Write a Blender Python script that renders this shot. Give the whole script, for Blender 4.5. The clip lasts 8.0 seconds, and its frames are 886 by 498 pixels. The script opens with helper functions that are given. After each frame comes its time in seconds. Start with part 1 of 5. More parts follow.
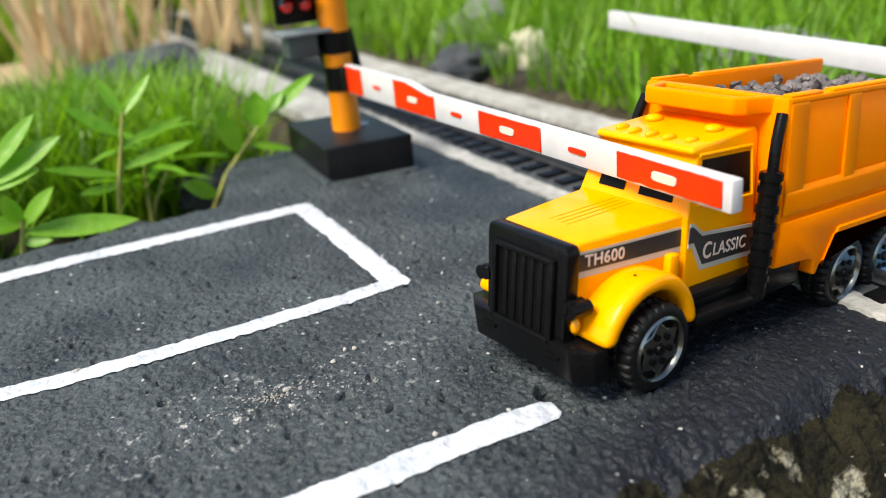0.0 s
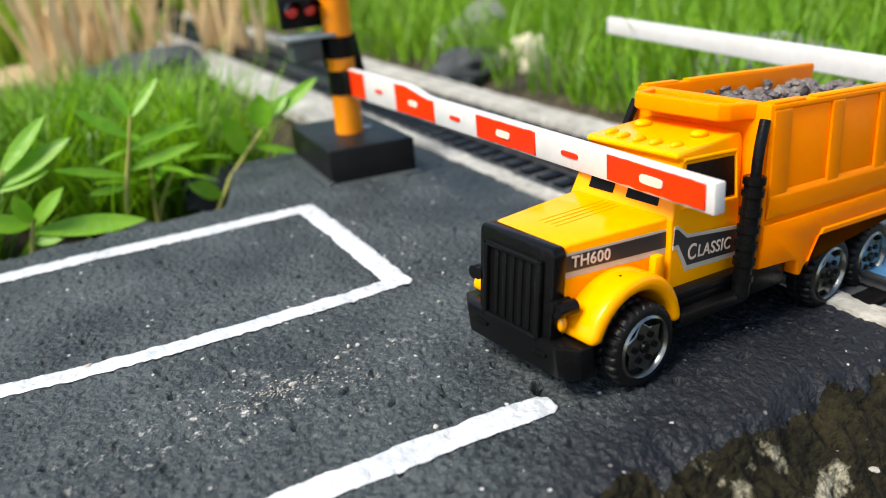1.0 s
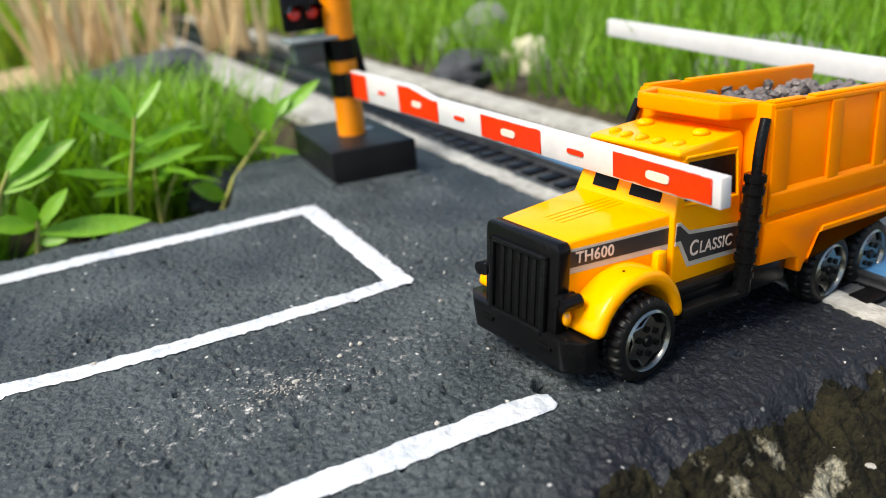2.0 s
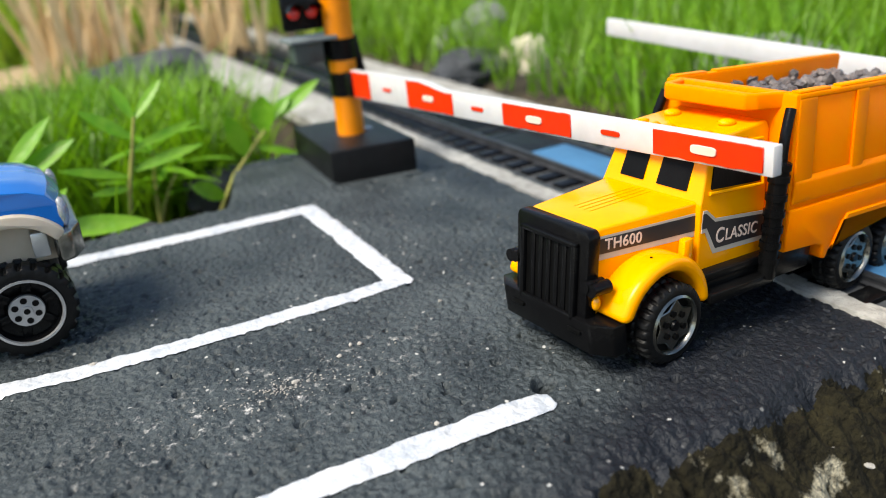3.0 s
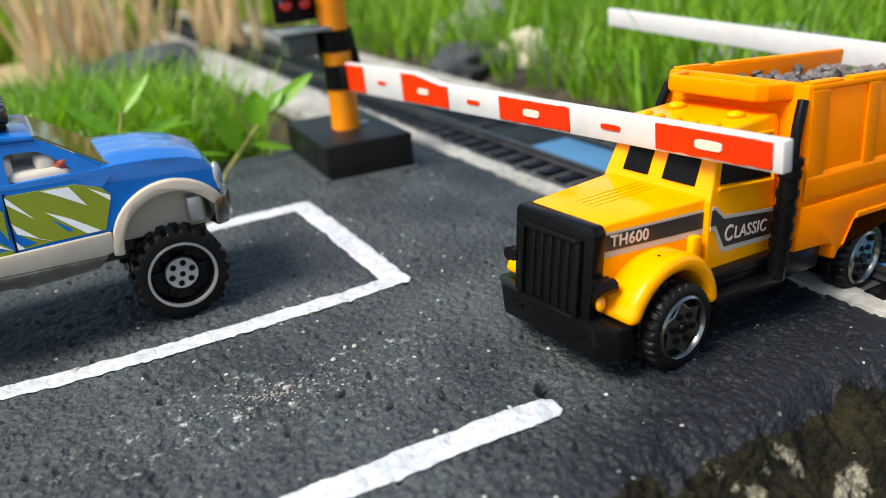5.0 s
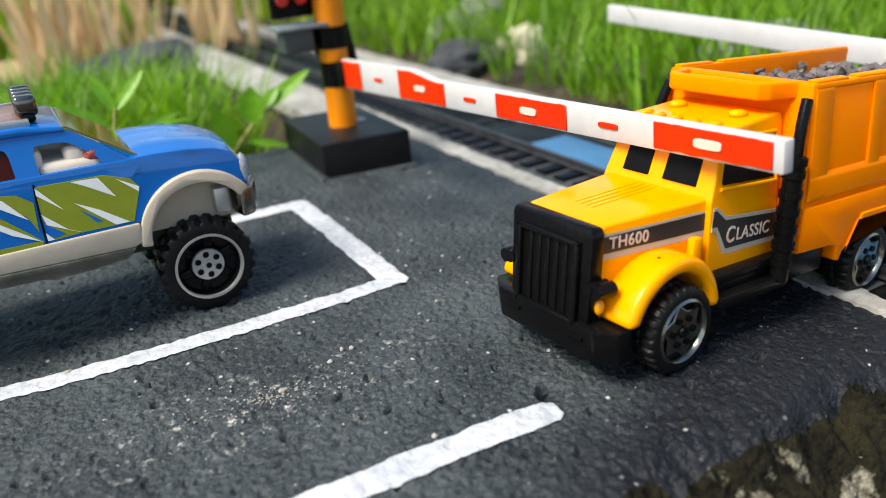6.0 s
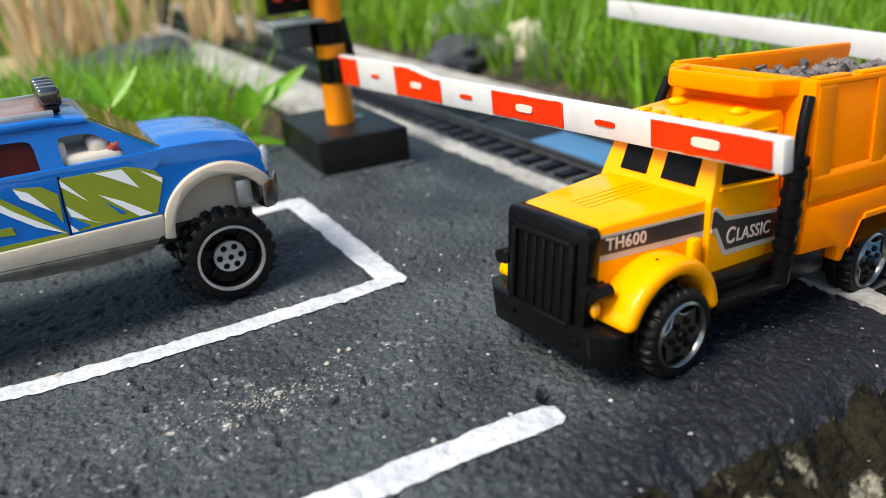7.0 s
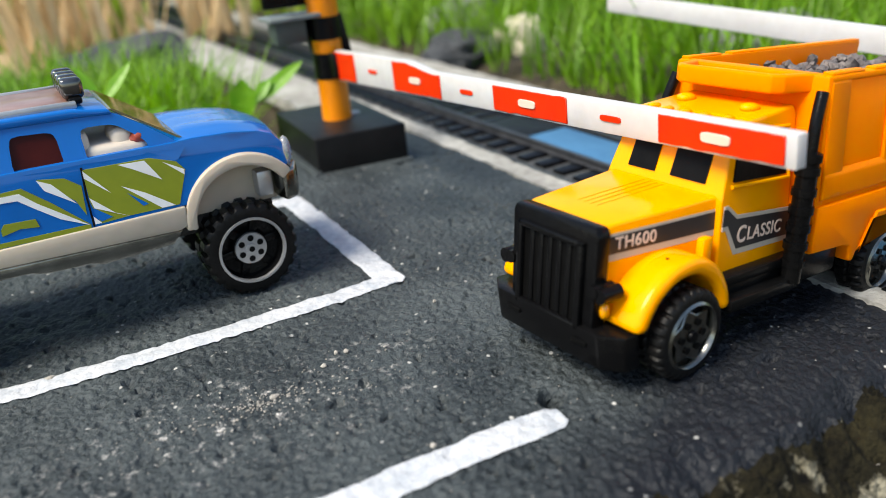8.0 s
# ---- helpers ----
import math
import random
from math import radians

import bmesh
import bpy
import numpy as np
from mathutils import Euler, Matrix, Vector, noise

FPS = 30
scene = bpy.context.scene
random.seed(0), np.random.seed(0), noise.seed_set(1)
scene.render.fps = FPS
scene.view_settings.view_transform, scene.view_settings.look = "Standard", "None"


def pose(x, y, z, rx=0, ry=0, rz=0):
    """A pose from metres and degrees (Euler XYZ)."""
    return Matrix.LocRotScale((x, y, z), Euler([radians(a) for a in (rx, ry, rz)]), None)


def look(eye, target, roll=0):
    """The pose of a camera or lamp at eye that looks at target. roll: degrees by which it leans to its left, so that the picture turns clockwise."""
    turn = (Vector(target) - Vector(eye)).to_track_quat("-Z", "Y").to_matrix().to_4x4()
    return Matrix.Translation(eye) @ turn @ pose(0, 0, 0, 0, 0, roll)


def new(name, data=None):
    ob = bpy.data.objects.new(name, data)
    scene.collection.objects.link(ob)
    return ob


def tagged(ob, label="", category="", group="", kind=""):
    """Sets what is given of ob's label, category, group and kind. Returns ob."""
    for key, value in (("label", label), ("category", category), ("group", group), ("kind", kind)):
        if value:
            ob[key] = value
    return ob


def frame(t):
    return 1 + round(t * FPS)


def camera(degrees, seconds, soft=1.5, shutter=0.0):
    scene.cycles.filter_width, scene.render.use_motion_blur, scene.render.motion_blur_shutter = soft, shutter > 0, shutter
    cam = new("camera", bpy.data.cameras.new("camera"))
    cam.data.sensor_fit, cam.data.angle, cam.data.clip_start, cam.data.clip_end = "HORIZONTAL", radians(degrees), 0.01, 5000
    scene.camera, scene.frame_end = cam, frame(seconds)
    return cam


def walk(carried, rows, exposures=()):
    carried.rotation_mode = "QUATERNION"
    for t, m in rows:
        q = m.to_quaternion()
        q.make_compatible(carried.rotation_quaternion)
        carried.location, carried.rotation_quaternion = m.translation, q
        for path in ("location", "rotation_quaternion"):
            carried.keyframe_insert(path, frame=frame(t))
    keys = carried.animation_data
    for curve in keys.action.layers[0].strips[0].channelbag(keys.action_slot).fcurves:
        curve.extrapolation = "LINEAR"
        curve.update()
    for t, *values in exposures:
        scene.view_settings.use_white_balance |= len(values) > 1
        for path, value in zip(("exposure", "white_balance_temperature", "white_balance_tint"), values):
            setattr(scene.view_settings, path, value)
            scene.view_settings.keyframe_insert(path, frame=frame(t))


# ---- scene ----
cam = camera(59.2, 8.0, soft=0.7)
cam.data.dof.use_dof = True
cam.data.dof.focus_distance = 0.12
cam.data.dof.aperture_fstop = 18
PATH = [
    (0, (-0.05429, -0.11594, 0.06165), (0.00651, 0.00181, 0.00530), -4.96),
    (0.5, (-0.05516, -0.11757, 0.06226), (0.00559, 0.00029, 0.00609), -4.91),
    (1, (-0.05621, -0.11927, 0.06299), (0.00467, -0.00140, 0.00699), -4.69),
    (1.5, (-0.05680, -0.12067, 0.06302), (0.00389, -0.00248, 0.00748), -4.78),
    (3, (-0.05690, -0.12061, 0.06337), (0.00388, -0.00260, 0.00756), -4.77),
    (3.5, (-0.05624, -0.11955, 0.06290), (0.00453, -0.00161, 0.00692), -4.90),
    (4, (-0.05543, -0.11846, 0.06237), (0.00520, -0.00051, 0.00627), -5.05),
    (4.5, (-0.05468, -0.11703, 0.06160), (0.00596, 0.00089, 0.00543), -5.16),
    (6, (-0.05336, -0.11379, 0.06076), (0.00767, 0.00355, 0.00384), -5.08),
    (6.5, (-0.05258, -0.11275, 0.06047), (0.00826, 0.00454, 0.00322), -5.26),
    (7, (-0.05228, -0.11177, 0.06029), (0.00876, 0.00526, 0.00274), -5.18),
    (7.5, (-0.05163, -0.11091, 0.06033), (0.00926, 0.00593, 0.00222), -5.41),
    (8, (-0.05125, -0.10948, 0.05977), (0.00998, 0.00709, 0.00148), -5.27),
]
walk(cam, [(t, look(eye, target, roll)) for t, eye, target, roll in PATH], [(0, 1.14, 7050, 8), (1.5, 1.14, 7050, 8), (4.5, 1.06, 7050, 8), (8, 1.03, 7050, 8)])

# ---- daylight: bright overcast, brighter from the far side ----
world = bpy.data.worlds.new("world")
scene.world = world
world.use_nodes = True
wn = world.node_tree
sky = wn.nodes.new("ShaderNodeTexSky")
sky.sky_type = "NISHITA"
sky.sun_disc = False
sky.sun_elevation, sky.sun_rotation = radians(54), radians(-97)
wn.links.new(sky.outputs[0], wn.nodes["Background"].inputs[0])
wn.nodes["Background"].inputs[1].default_value = 0.112
sun = new("sun", bpy.data.lights.new("sun", "SUN"))
sun.data.energy, sun.data.angle, sun.data.color = 3.0, radians(26), (1, 0.96, 0.9)
sun.matrix_world = look((-0.68, -0.08, 0.94), (0, 0, 0))

U = 0.0072  # one model unit in metres; the shapes below are written in units


# ---- materials ----
def mat(name, a, b=None, rough=0.5, metal=0.0, grain=400.0, bump=0.0, bump_scale=1500.0, coarse=60.0, coat=0.0, vary=0.0, island=0.0,
        spec=0.5, sss=0.0, rough_vary=0.0, see=0.0, trans=0.0, patch=None):
    """a and b: the two colours that fine and coarse noise mixes; vary: brightness change from object to object; island: from piece to piece."""
    m = bpy.data.materials.new(name)
    m.use_nodes = True
    n, l = m.node_tree.nodes, m.node_tree.links
    p = n["Principled BSDF"]
    tc = n.new("ShaderNodeTexCoord")
    fine, wide = n.new("ShaderNodeTexNoise"), n.new("ShaderNodeTexNoise")
    for tex, s, d in ((fine, grain, 6), (wide, coarse, 3)):
        tex.inputs["Scale"].default_value, tex.inputs["Detail"].default_value = s, d
        l.new(tc.outputs["Object"], tex.inputs["Vector"])
    add = n.new("ShaderNodeMath")
    add.operation = "ADD"
    l.new(fine.outputs["Fac"], add.inputs[0])
    l.new(wide.outputs["Fac"], add.inputs[1])
    ramp = n.new("ShaderNodeMapRange")
    ramp.inputs["From Min"].default_value, ramp.inputs["From Max"].default_value = 0.7, 1.3
    l.new(add.outputs[0], ramp.inputs["Value"])
    mix = n.new("ShaderNodeMix")
    mix.data_type = "RGBA"
    mix.inputs["A"].default_value, mix.inputs["B"].default_value = (*a, 1), (*(b or [c * 0.85 for c in a]), 1)
    l.new(ramp.outputs[0], mix.inputs["Factor"])
    colour = mix.outputs["Result"]
    if patch:
        spot, cut, over = n.new("ShaderNodeTexNoise"), n.new("ShaderNodeMapRange"), n.new("ShaderNodeMix")
        spot.inputs["Scale"].default_value, spot.inputs["Detail"].default_value, spot.inputs["Roughness"].default_value = 120, 7, 0.62
        l.new(tc.outputs["Object"], spot.inputs["Vector"])
        cut.inputs["From Min"].default_value, cut.inputs["From Max"].default_value = 0.58, 0.66
        l.new(spot.outputs["Fac"], cut.inputs["Value"])
        over.data_type = "RGBA"
        over.inputs["B"].default_value = (*patch, 1)
        l.new(cut.outputs[0], over.inputs["Factor"])
        l.new(colour, over.inputs["A"])
        colour = over.outputs["Result"]
    if vary or island:
        info = n.new("ShaderNodeObjectInfo" if vary else "ShaderNodeNewGeometry")
        amount = vary or island
        hsv, rng = n.new("ShaderNodeHueSaturation"), n.new("ShaderNodeMapRange")
        l.new(info.outputs["Random" if vary else "Random Per Island"], rng.inputs["Value"])
        rng.inputs["To Min"].default_value, rng.inputs["To Max"].default_value = 1 - amount, 1 + amount
        l.new(rng.outputs[0], hsv.inputs["Value"])
        l.new(colour, hsv.inputs["Color"])
        colour = hsv.outputs[0]
    l.new(colour, p.inputs["Base Color"])
    p.inputs["Roughness"].default_value, p.inputs["Metallic"].default_value = rough, metal
    p.inputs["Specular IOR Level"].default_value, p.inputs["Coat Weight"].default_value = spec, coat
    p.inputs["Coat Roughness"].default_value = 0.04
    p.inputs["Transmission Weight"].default_value = see
    if sss:
        p.inputs["Subsurface Weight"].default_value, p.inputs["Subsurface Scale"].default_value = sss, 0.002
        p.inputs["Subsurface Radius"].default_value = (1, 0.5, 0.2)
    if rough_vary:
        r2 = n.new("ShaderNodeMapRange")
        l.new(ramp.outputs[0], r2.inputs["Value"])
        r2.inputs["To Min"].default_value, r2.inputs["To Max"].default_value = rough - rough_vary, rough + rough_vary
        l.new(r2.outputs[0], p.inputs["Roughness"])
    if bump:
        tex, bp = n.new("ShaderNodeTexNoise"), n.new("ShaderNodeBump")
        tex.inputs["Scale"].default_value, tex.inputs["Detail"].default_value = bump_scale, 5
        l.new(tc.outputs["Object"], tex.inputs["Vector"])
        l.new(tex.outputs["Fac"], bp.inputs["Height"])
        bp.inputs["Strength"].default_value, bp.inputs["Distance"].default_value = min(bump, 1.0), 0.0008 * max(bump, 1.0)
        l.new(bp.outputs[0], p.inputs["Normal"])
    if trans:
        tr, ms = n.new("ShaderNodeBsdfTranslucent"), n.new("ShaderNodeMixShader")
        l.new(colour, tr.inputs["Color"])
        ms.inputs[0].default_value = trans
        l.new(p.outputs[0], ms.inputs[1])
        l.new(tr.outputs[0], ms.inputs[2])
        l.new(ms.outputs[0], n["Material Output"].inputs["Surface"])
    return m


ASPHALT = mat("painted_cement", (0.016, 0.0205, 0.0235), (0.07, 0.084, 0.089), rough=0.5, grain=1500, coarse=45, spec=0.22, rough_vary=0.14)
LINE = mat("white_road_paint", (0.56, 0.57, 0.585), (0.36, 0.39, 0.43), rough=0.6, grain=700, coarse=130, bump=0.5, bump_scale=900)
KERB = mat("whitewashed_cement", (0.46, 0.45, 0.41), (0.19, 0.18, 0.16), rough=0.9, grain=350, coarse=50, bump=0.6)
# near-black base: the shade below the slab's edge is put into the colour
BANK = mat("shaded_mossy_broken_cement", (0.002, 0.002, 0.0018), (0.022, 0.019, 0.009), rough=0.95, grain=800, coarse=150, bump=1.6, bump_scale=900, spec=0.15, patch=(0.3, 0.275, 0.2))
CHIP = mat("bare_cement", (0.36, 0.34, 0.31), (0.18, 0.17, 0.15), rough=0.95, grain=500, coarse=150, bump=0.9, bump_scale=900, island=0.25)
SOIL = mat("damp_soil", (0.012, 0.011, 0.008), (0.07, 0.055, 0.03), rough=1.0, grain=200, coarse=14, bump=1.0, bump_scale=350)
BLACK = mat("black_plastic", (0.0025, 0.0025, 0.003), (0.005, 0.005, 0.005), rough=0.27, grain=900, bump=0.08, spec=0.14)
RUBBER = mat("black_rubber", (0.004, 0.004, 0.004), (0.008, 0.008, 0.008), rough=0.4, grain=900, bump=0.15, spec=0.16)
DARKGLASS = mat("black_window", (0.002, 0.002, 0.002), (0.004, 0.004, 0.004), rough=0.4, bump=0.1, bump_scale=700, spec=0.1)
YELLOW = mat("yellow_plastic", (0.96, 0.355, 0.0), (0.95, 0.33, 0.0), rough=0.2, spec=0.2, bump=0.03, bump_scale=300, sss=0.2)
ORANGE = mat("orange_plastic", (1.0, 0.225, 0.0), (1.0, 0.205, 0.0), rough=0.42, spec=0.05, bump=0.02, bump_scale=300, sss=0.45)
CHROME = mat("chrome", (0.34, 0.34, 0.31), (0.15, 0.15, 0.135), rough=0.26, metal=1, grain=700, bump=0.05)
SILVER = mat("silver_paint", (0.55, 0.55, 0.55), (0.42, 0.42, 0.42), rough=0.35, metal=0.7)
STONE = mat("grey_gravel", (0.2, 0.17, 0.155), (0.06, 0.05, 0.047), rough=0.55, grain=500, coarse=200, bump=0.8, bump_scale=900, island=0.35)
DECAL = mat("black_print", (0.018, 0.016, 0.017), (0.028, 0.026, 0.026), rough=0.4)
DECAL_GREY = mat("grey_print", (0.5, 0.42, 0.33), (0.44, 0.38, 0.3), rough=0.45)
DECAL_PINK = mat("pale_print", (0.72, 0.55, 0.45), (0.64, 0.5, 0.4), rough=0.45)
AMBER = mat("amber_lamp", (0.9, 0.35, 0.0), rough=0.2, coat=0.5)
POSTORANGE = mat("orange_gloss_paint", (0.85, 0.26, 0.002), (0.76, 0.22, 0.002), rough=0.35, coat=0.2, bump=0.1, bump_scale=400)
ARMWHITE = mat("white_plastic", (0.56, 0.55, 0.545), (0.49, 0.48, 0.47), rough=0.4, sss=0.1, bump=0.05)
ARMRED = mat("red_orange_paint", (0.72, 0.028, 0.002), (0.56, 0.02, 0.002), rough=0.35, spec=0.25, bump=0.15, bump_scale=350)
REDLAMP = mat("red_lamp", (0.75, 0.02, 0.015), rough=0.2, coat=0.6)
BLOCK = mat("black_painted_wood", (0.004, 0.0045, 0.005), (0.009, 0.0095, 0.01), rough=0.4, grain=300, bump=0.3, spec=0.2)
BLUEPANEL = mat("blue_plate", (0.035, 0.13, 0.26), (0.05, 0.17, 0.32), rough=0.5, bump=0.2)
RAILMETAL = mat("dark_rail", (0.03, 0.032, 0.036), (0.07, 0.072, 0.078), rough=0.4, metal=0.4)
BLUE = mat("blue_gloss_paint", (0.0, 0.12, 0.45), (0.0, 0.11, 0.4), rough=0.2, spec=0.08, coat=0.6)
CREAM = mat("cream_plastic", (0.5, 0.43, 0.34), (0.43, 0.37, 0.29), rough=0.4, sss=0.15, spec=0.35)
LIME = mat("lime_print", (0.21, 0.25, 0.006), (0.17, 0.21, 0.006), rough=0.35, coat=0.4)
PRINTWHITE = mat("white_print", (0.78, 0.8, 0.8), rough=0.35, coat=0.4)
SEAT = mat("beige_interior", (0.95, 0.84, 0.7), (0.9, 0.78, 0.64), rough=0.4, trans=0.3)
REDBROWN = mat("red_brown_plastic", (0.45, 0.08, 0.04), (0.3, 0.05, 0.03), rough=0.4)
ROOFBROWN = mat("brown_roof_panel", (0.2, 0.1, 0.075), (0.3, 0.19, 0.15), rough=0.35, coat=0.3)
TINT = mat("olive_tinted_glass", (0.13, 0.1, 0.015), rough=0.06, see=0.4)
REDTINT = mat("dark_red_window", (0.035, 0.004, 0.003), (0.06, 0.007, 0.005), rough=0.3, spec=0.12)
LAMPGLASS = mat("clear_lamp", (0.7, 0.72, 0.74), rough=0.08, see=0.7)
GRASS = mat("grass", (0.105, 0.27, 0.005), (0.2, 0.36, 0.012), rough=0.5, grain=60, coarse=12, island=0.4, trans=0.45)
GRASS2 = mat("yellow_grass", (0.29, 0.37, 0.025), (0.14, 0.28, 0.012), rough=0.5, grain=60, coarse=12, island=0.4, trans=0.45)
LEAF = mat("weed_leaf", (0.12, 0.35, 0.008), (0.22, 0.44, 0.025), rough=0.4, grain=300, coarse=60, island=0.25, trans=0.4, bump=0.3, bump_scale=500)
STEM = mat("weed_stem", (0.3, 0.24, 0.06), (0.25, 0.3, 0.06), rough=0.6)
REED = mat("dry_reed", (0.78, 0.6, 0.36), (0.58, 0.42, 0.22), rough=0.7, grain=120, coarse=40, island=0.2, trans=0.3)
ROCK = mat("grey_rock", (0.12, 0.12, 0.125), (0.24, 0.235, 0.23), rough=0.9, grain=150, coarse=40, bump=0.8, bump_scale=400)
DARKROCK = mat("dark_rock", (0.025, 0.028, 0.033), (0.06, 0.065, 0.07), rough=0.9, grain=150, coarse=40, bump=0.8, bump_scale=400)
PALEROCK = mat("pale_stone", (0.62, 0.56, 0.42), (0.45, 0.4, 0.3), rough=0.9, grain=150, coarse=40, bump=0.6)

# dusty chalk marks on the road: a scuffed patch with its own ragged shape
def dust_on_asphalt():
    n, l = ASPHALT.node_tree.nodes, ASPHALT.node_tree.links
    p = n["Principled BSDF"]
    base = p.inputs["Base Color"].links[0].from_socket
    tc = n.new("ShaderNodeTexCoord")
    mp = n.new("ShaderNodeMapping")
    mp.inputs["Location"].default_value = (5.0 * U, 2.8 * U, 0)
    l.new(tc.outputs["Object"], mp.inputs["Vector"])
    sc = n.new("ShaderNodeMapping")
    sc.inputs["Rotation"].default_value = (0, 0, radians(-8))
    sc.inputs["Scale"].default_value = (1 / (4.8 * U), 1 / (1.8 * U), 0)
    l.new(mp.outputs[0], sc.inputs["Vector"])
    ln = n.new("ShaderNodeVectorMath")
    ln.operation = "LENGTH"
    l.new(sc.outputs[0], ln.inputs[0])
    fall = n.new("ShaderNodeMapRange")
    fall.inputs["From Min"].default_value, fall.inputs["From Max"].default_value = 1.1, 0.1
    l.new(ln.outputs["Value"], fall.inputs["Value"])
    tex = n.new("ShaderNodeTexNoise")
    tex.inputs["Scale"].default_value, tex.inputs["Detail"].default_value, tex.inputs["Roughness"].default_value = 420, 8, 0.75
    l.new(tc.outputs["Object"], tex.inputs["Vector"])
    cut = n.new("ShaderNodeMapRange")
    cut.inputs["From Min"].default_value, cut.inputs["From Max"].default_value = 0.56, 0.66
    l.new(tex.outputs["Fac"], cut.inputs["Value"])
    mul = n.new("ShaderNodeMath")
    mul.operation = "MULTIPLY"
    l.new(fall.outputs[0], mul.inputs[0])
    l.new(cut.outputs[0], mul.inputs[1])
    mix = n.new("ShaderNodeMix")
    mix.data_type = "RGBA"
    l.new(mul.outputs[0], mix.inputs["Factor"])
    l.new(base, mix.inputs["A"])
    mix.inputs["B"].default_value = (0.6, 0.58, 0.55, 1)
    # fresher, blacker paint over the near edge, towards the track
    sep = n.new("ShaderNodeSeparateXYZ")
    l.new(tc.outputs["Object"], sep.inputs[0])
    lin = n.new("ShaderNodeMath")
    lin.operation = "MULTIPLY_ADD"
    l.new(sep.outputs["Y"], lin.inputs[0])
    lin.inputs[1].default_value = -1.6
    l.new(sep.outputs["X"], lin.inputs[2])
    big = n.new("ShaderNodeTexNoise")
    big.inputs["Scale"].default_value, big.inputs["Detail"].default_value = 55, 6
    l.new(tc.outputs["Object"], big.inputs["Vector"])
    wav = n.new("ShaderNodeMath")
    wav.operation = "MULTIPLY_ADD"
    l.new(big.outputs["Fac"], wav.inputs[0])
    wav.inputs[1].default_value = 5 * U
    l.new(lin.outputs[0], wav.inputs[2])
    edge = n.new("ShaderNodeMapRange")
    edge.inputs["From Min"].default_value, edge.inputs["From Max"].default_value = 11.5 * U, 15.5 * U
    l.new(wav.outputs[0], edge.inputs["Value"])
    fresh = n.new("ShaderNodeMix")
    fresh.data_type = "RGBA"
    l.new(edge.outputs[0], fresh.inputs["Factor"])
    l.new(mix.outputs["Result"], fresh.inputs["A"])
    fresh.inputs["B"].default_value = (0.011, 0.013, 0.017, 1)
    # pale mineral specks, a few cells in a hundred
    cell, near, few, both, speck = n.new("ShaderNodeTexVoronoi"), n.new("ShaderNodeMapRange"), n.new("ShaderNodeMapRange"), n.new("ShaderNodeMath"), n.new("ShaderNodeMix")
    cell.inputs["Scale"].default_value = 900
    l.new(tc.outputs["Object"], cell.inputs["Vector"])
    near.inputs["From Min"].default_value, near.inputs["From Max"].default_value = 0.34, 0.2
    l.new(cell.outputs["Distance"], near.inputs["Value"])
    tone = n.new("ShaderNodeSeparateColor")
    l.new(cell.outputs["Color"], tone.inputs[0])
    few.inputs["From Min"].default_value, few.inputs["From Max"].default_value = 0.97, 0.99
    l.new(tone.outputs[0], few.inputs["Value"])
    both.operation = "MULTIPLY"
    l.new(near.outputs[0], both.inputs[0])
    l.new(few.outputs[0], both.inputs[1])
    speck.data_type = "RGBA"
    l.new(both.outputs[0], speck.inputs["Factor"])
    l.new(fresh.outputs["Result"], speck.inputs["A"])
    speck.inputs["B"].default_value = (0.42, 0.42, 0.4, 1)
    l.new(speck.outputs["Result"], p.inputs["Base Color"])
    # relief: sandy grain with pits and blisters of the thick paint
    sand, pits, pock, total = n.new("ShaderNodeTexNoise"), n.new("ShaderNodeTexVoronoi"), n.new("ShaderNodeMapRange"), n.new("ShaderNodeMath")
    sand.inputs["Scale"].default_value, sand.inputs["Detail"].default_value, sand.inputs["Roughness"].default_value = 950, 4, 0.55
    pits.inputs["Scale"].default_value = 520
    for tex2 in (sand, pits):
        l.new(tc.outputs["Object"], tex2.inputs["Vector"])
    pock.inputs["From Min"].default_value, pock.inputs["From Max"].default_value = 0.1, 0.4
    pock.inputs["To Min"].default_value, pock.inputs["To Max"].default_value = -0.35, 0.0
    l.new(pits.outputs["Distance"], pock.inputs["Value"])
    total.operation = "ADD"
    l.new(sand.outputs["Fac"], total.inputs[0])
    l.new(pock.outputs[0], total.inputs[1])
    bump = n.new("ShaderNodeBump")
    bump.inputs["Strength"].default_value, bump.inputs["Distance"].default_value = 0.9, 0.0008
    l.new(total.outputs[0], bump.inputs["Height"])
    l.new(bump.outputs[0], p.inputs["Normal"])


dust_on_asphalt()


# ---- mesh helpers, all in units ----
def part(name, bm, mats, parent=None, label="", smooth=True, m=None):
    if isinstance(bm, bmesh.types.BMesh):
        bmesh.ops.scale(bm, vec=(U,) * 3, verts=bm.verts)
        me = bpy.data.meshes.new(name)
        bm.to_mesh(me)
        bm.free()
    else:
        me = bm
    for one in mats if isinstance(mats, (list, tuple)) else [mats]:
        if len(me.materials) < (len(mats) if isinstance(mats, (list, tuple)) else 1):
            me.materials.append(one)
    if smooth:
        me.shade_smooth()
        me.set_sharp_from_angle(angle=radians(38))
    ob = new(name, me)
    ob.parent = parent
    if m is not None:
        ob.matrix_basis = m
    if label:
        ob["label"] = label
    return ob


def raw(name, verts, faces, mats, parent=None, label="", smooth=True):
    me = bpy.data.meshes.new(name)
    me.from_pydata([(x * U, y * U, z * U) for x, y, z in verts], [], faces)
    return part(name, me, mats, parent, label, smooth)


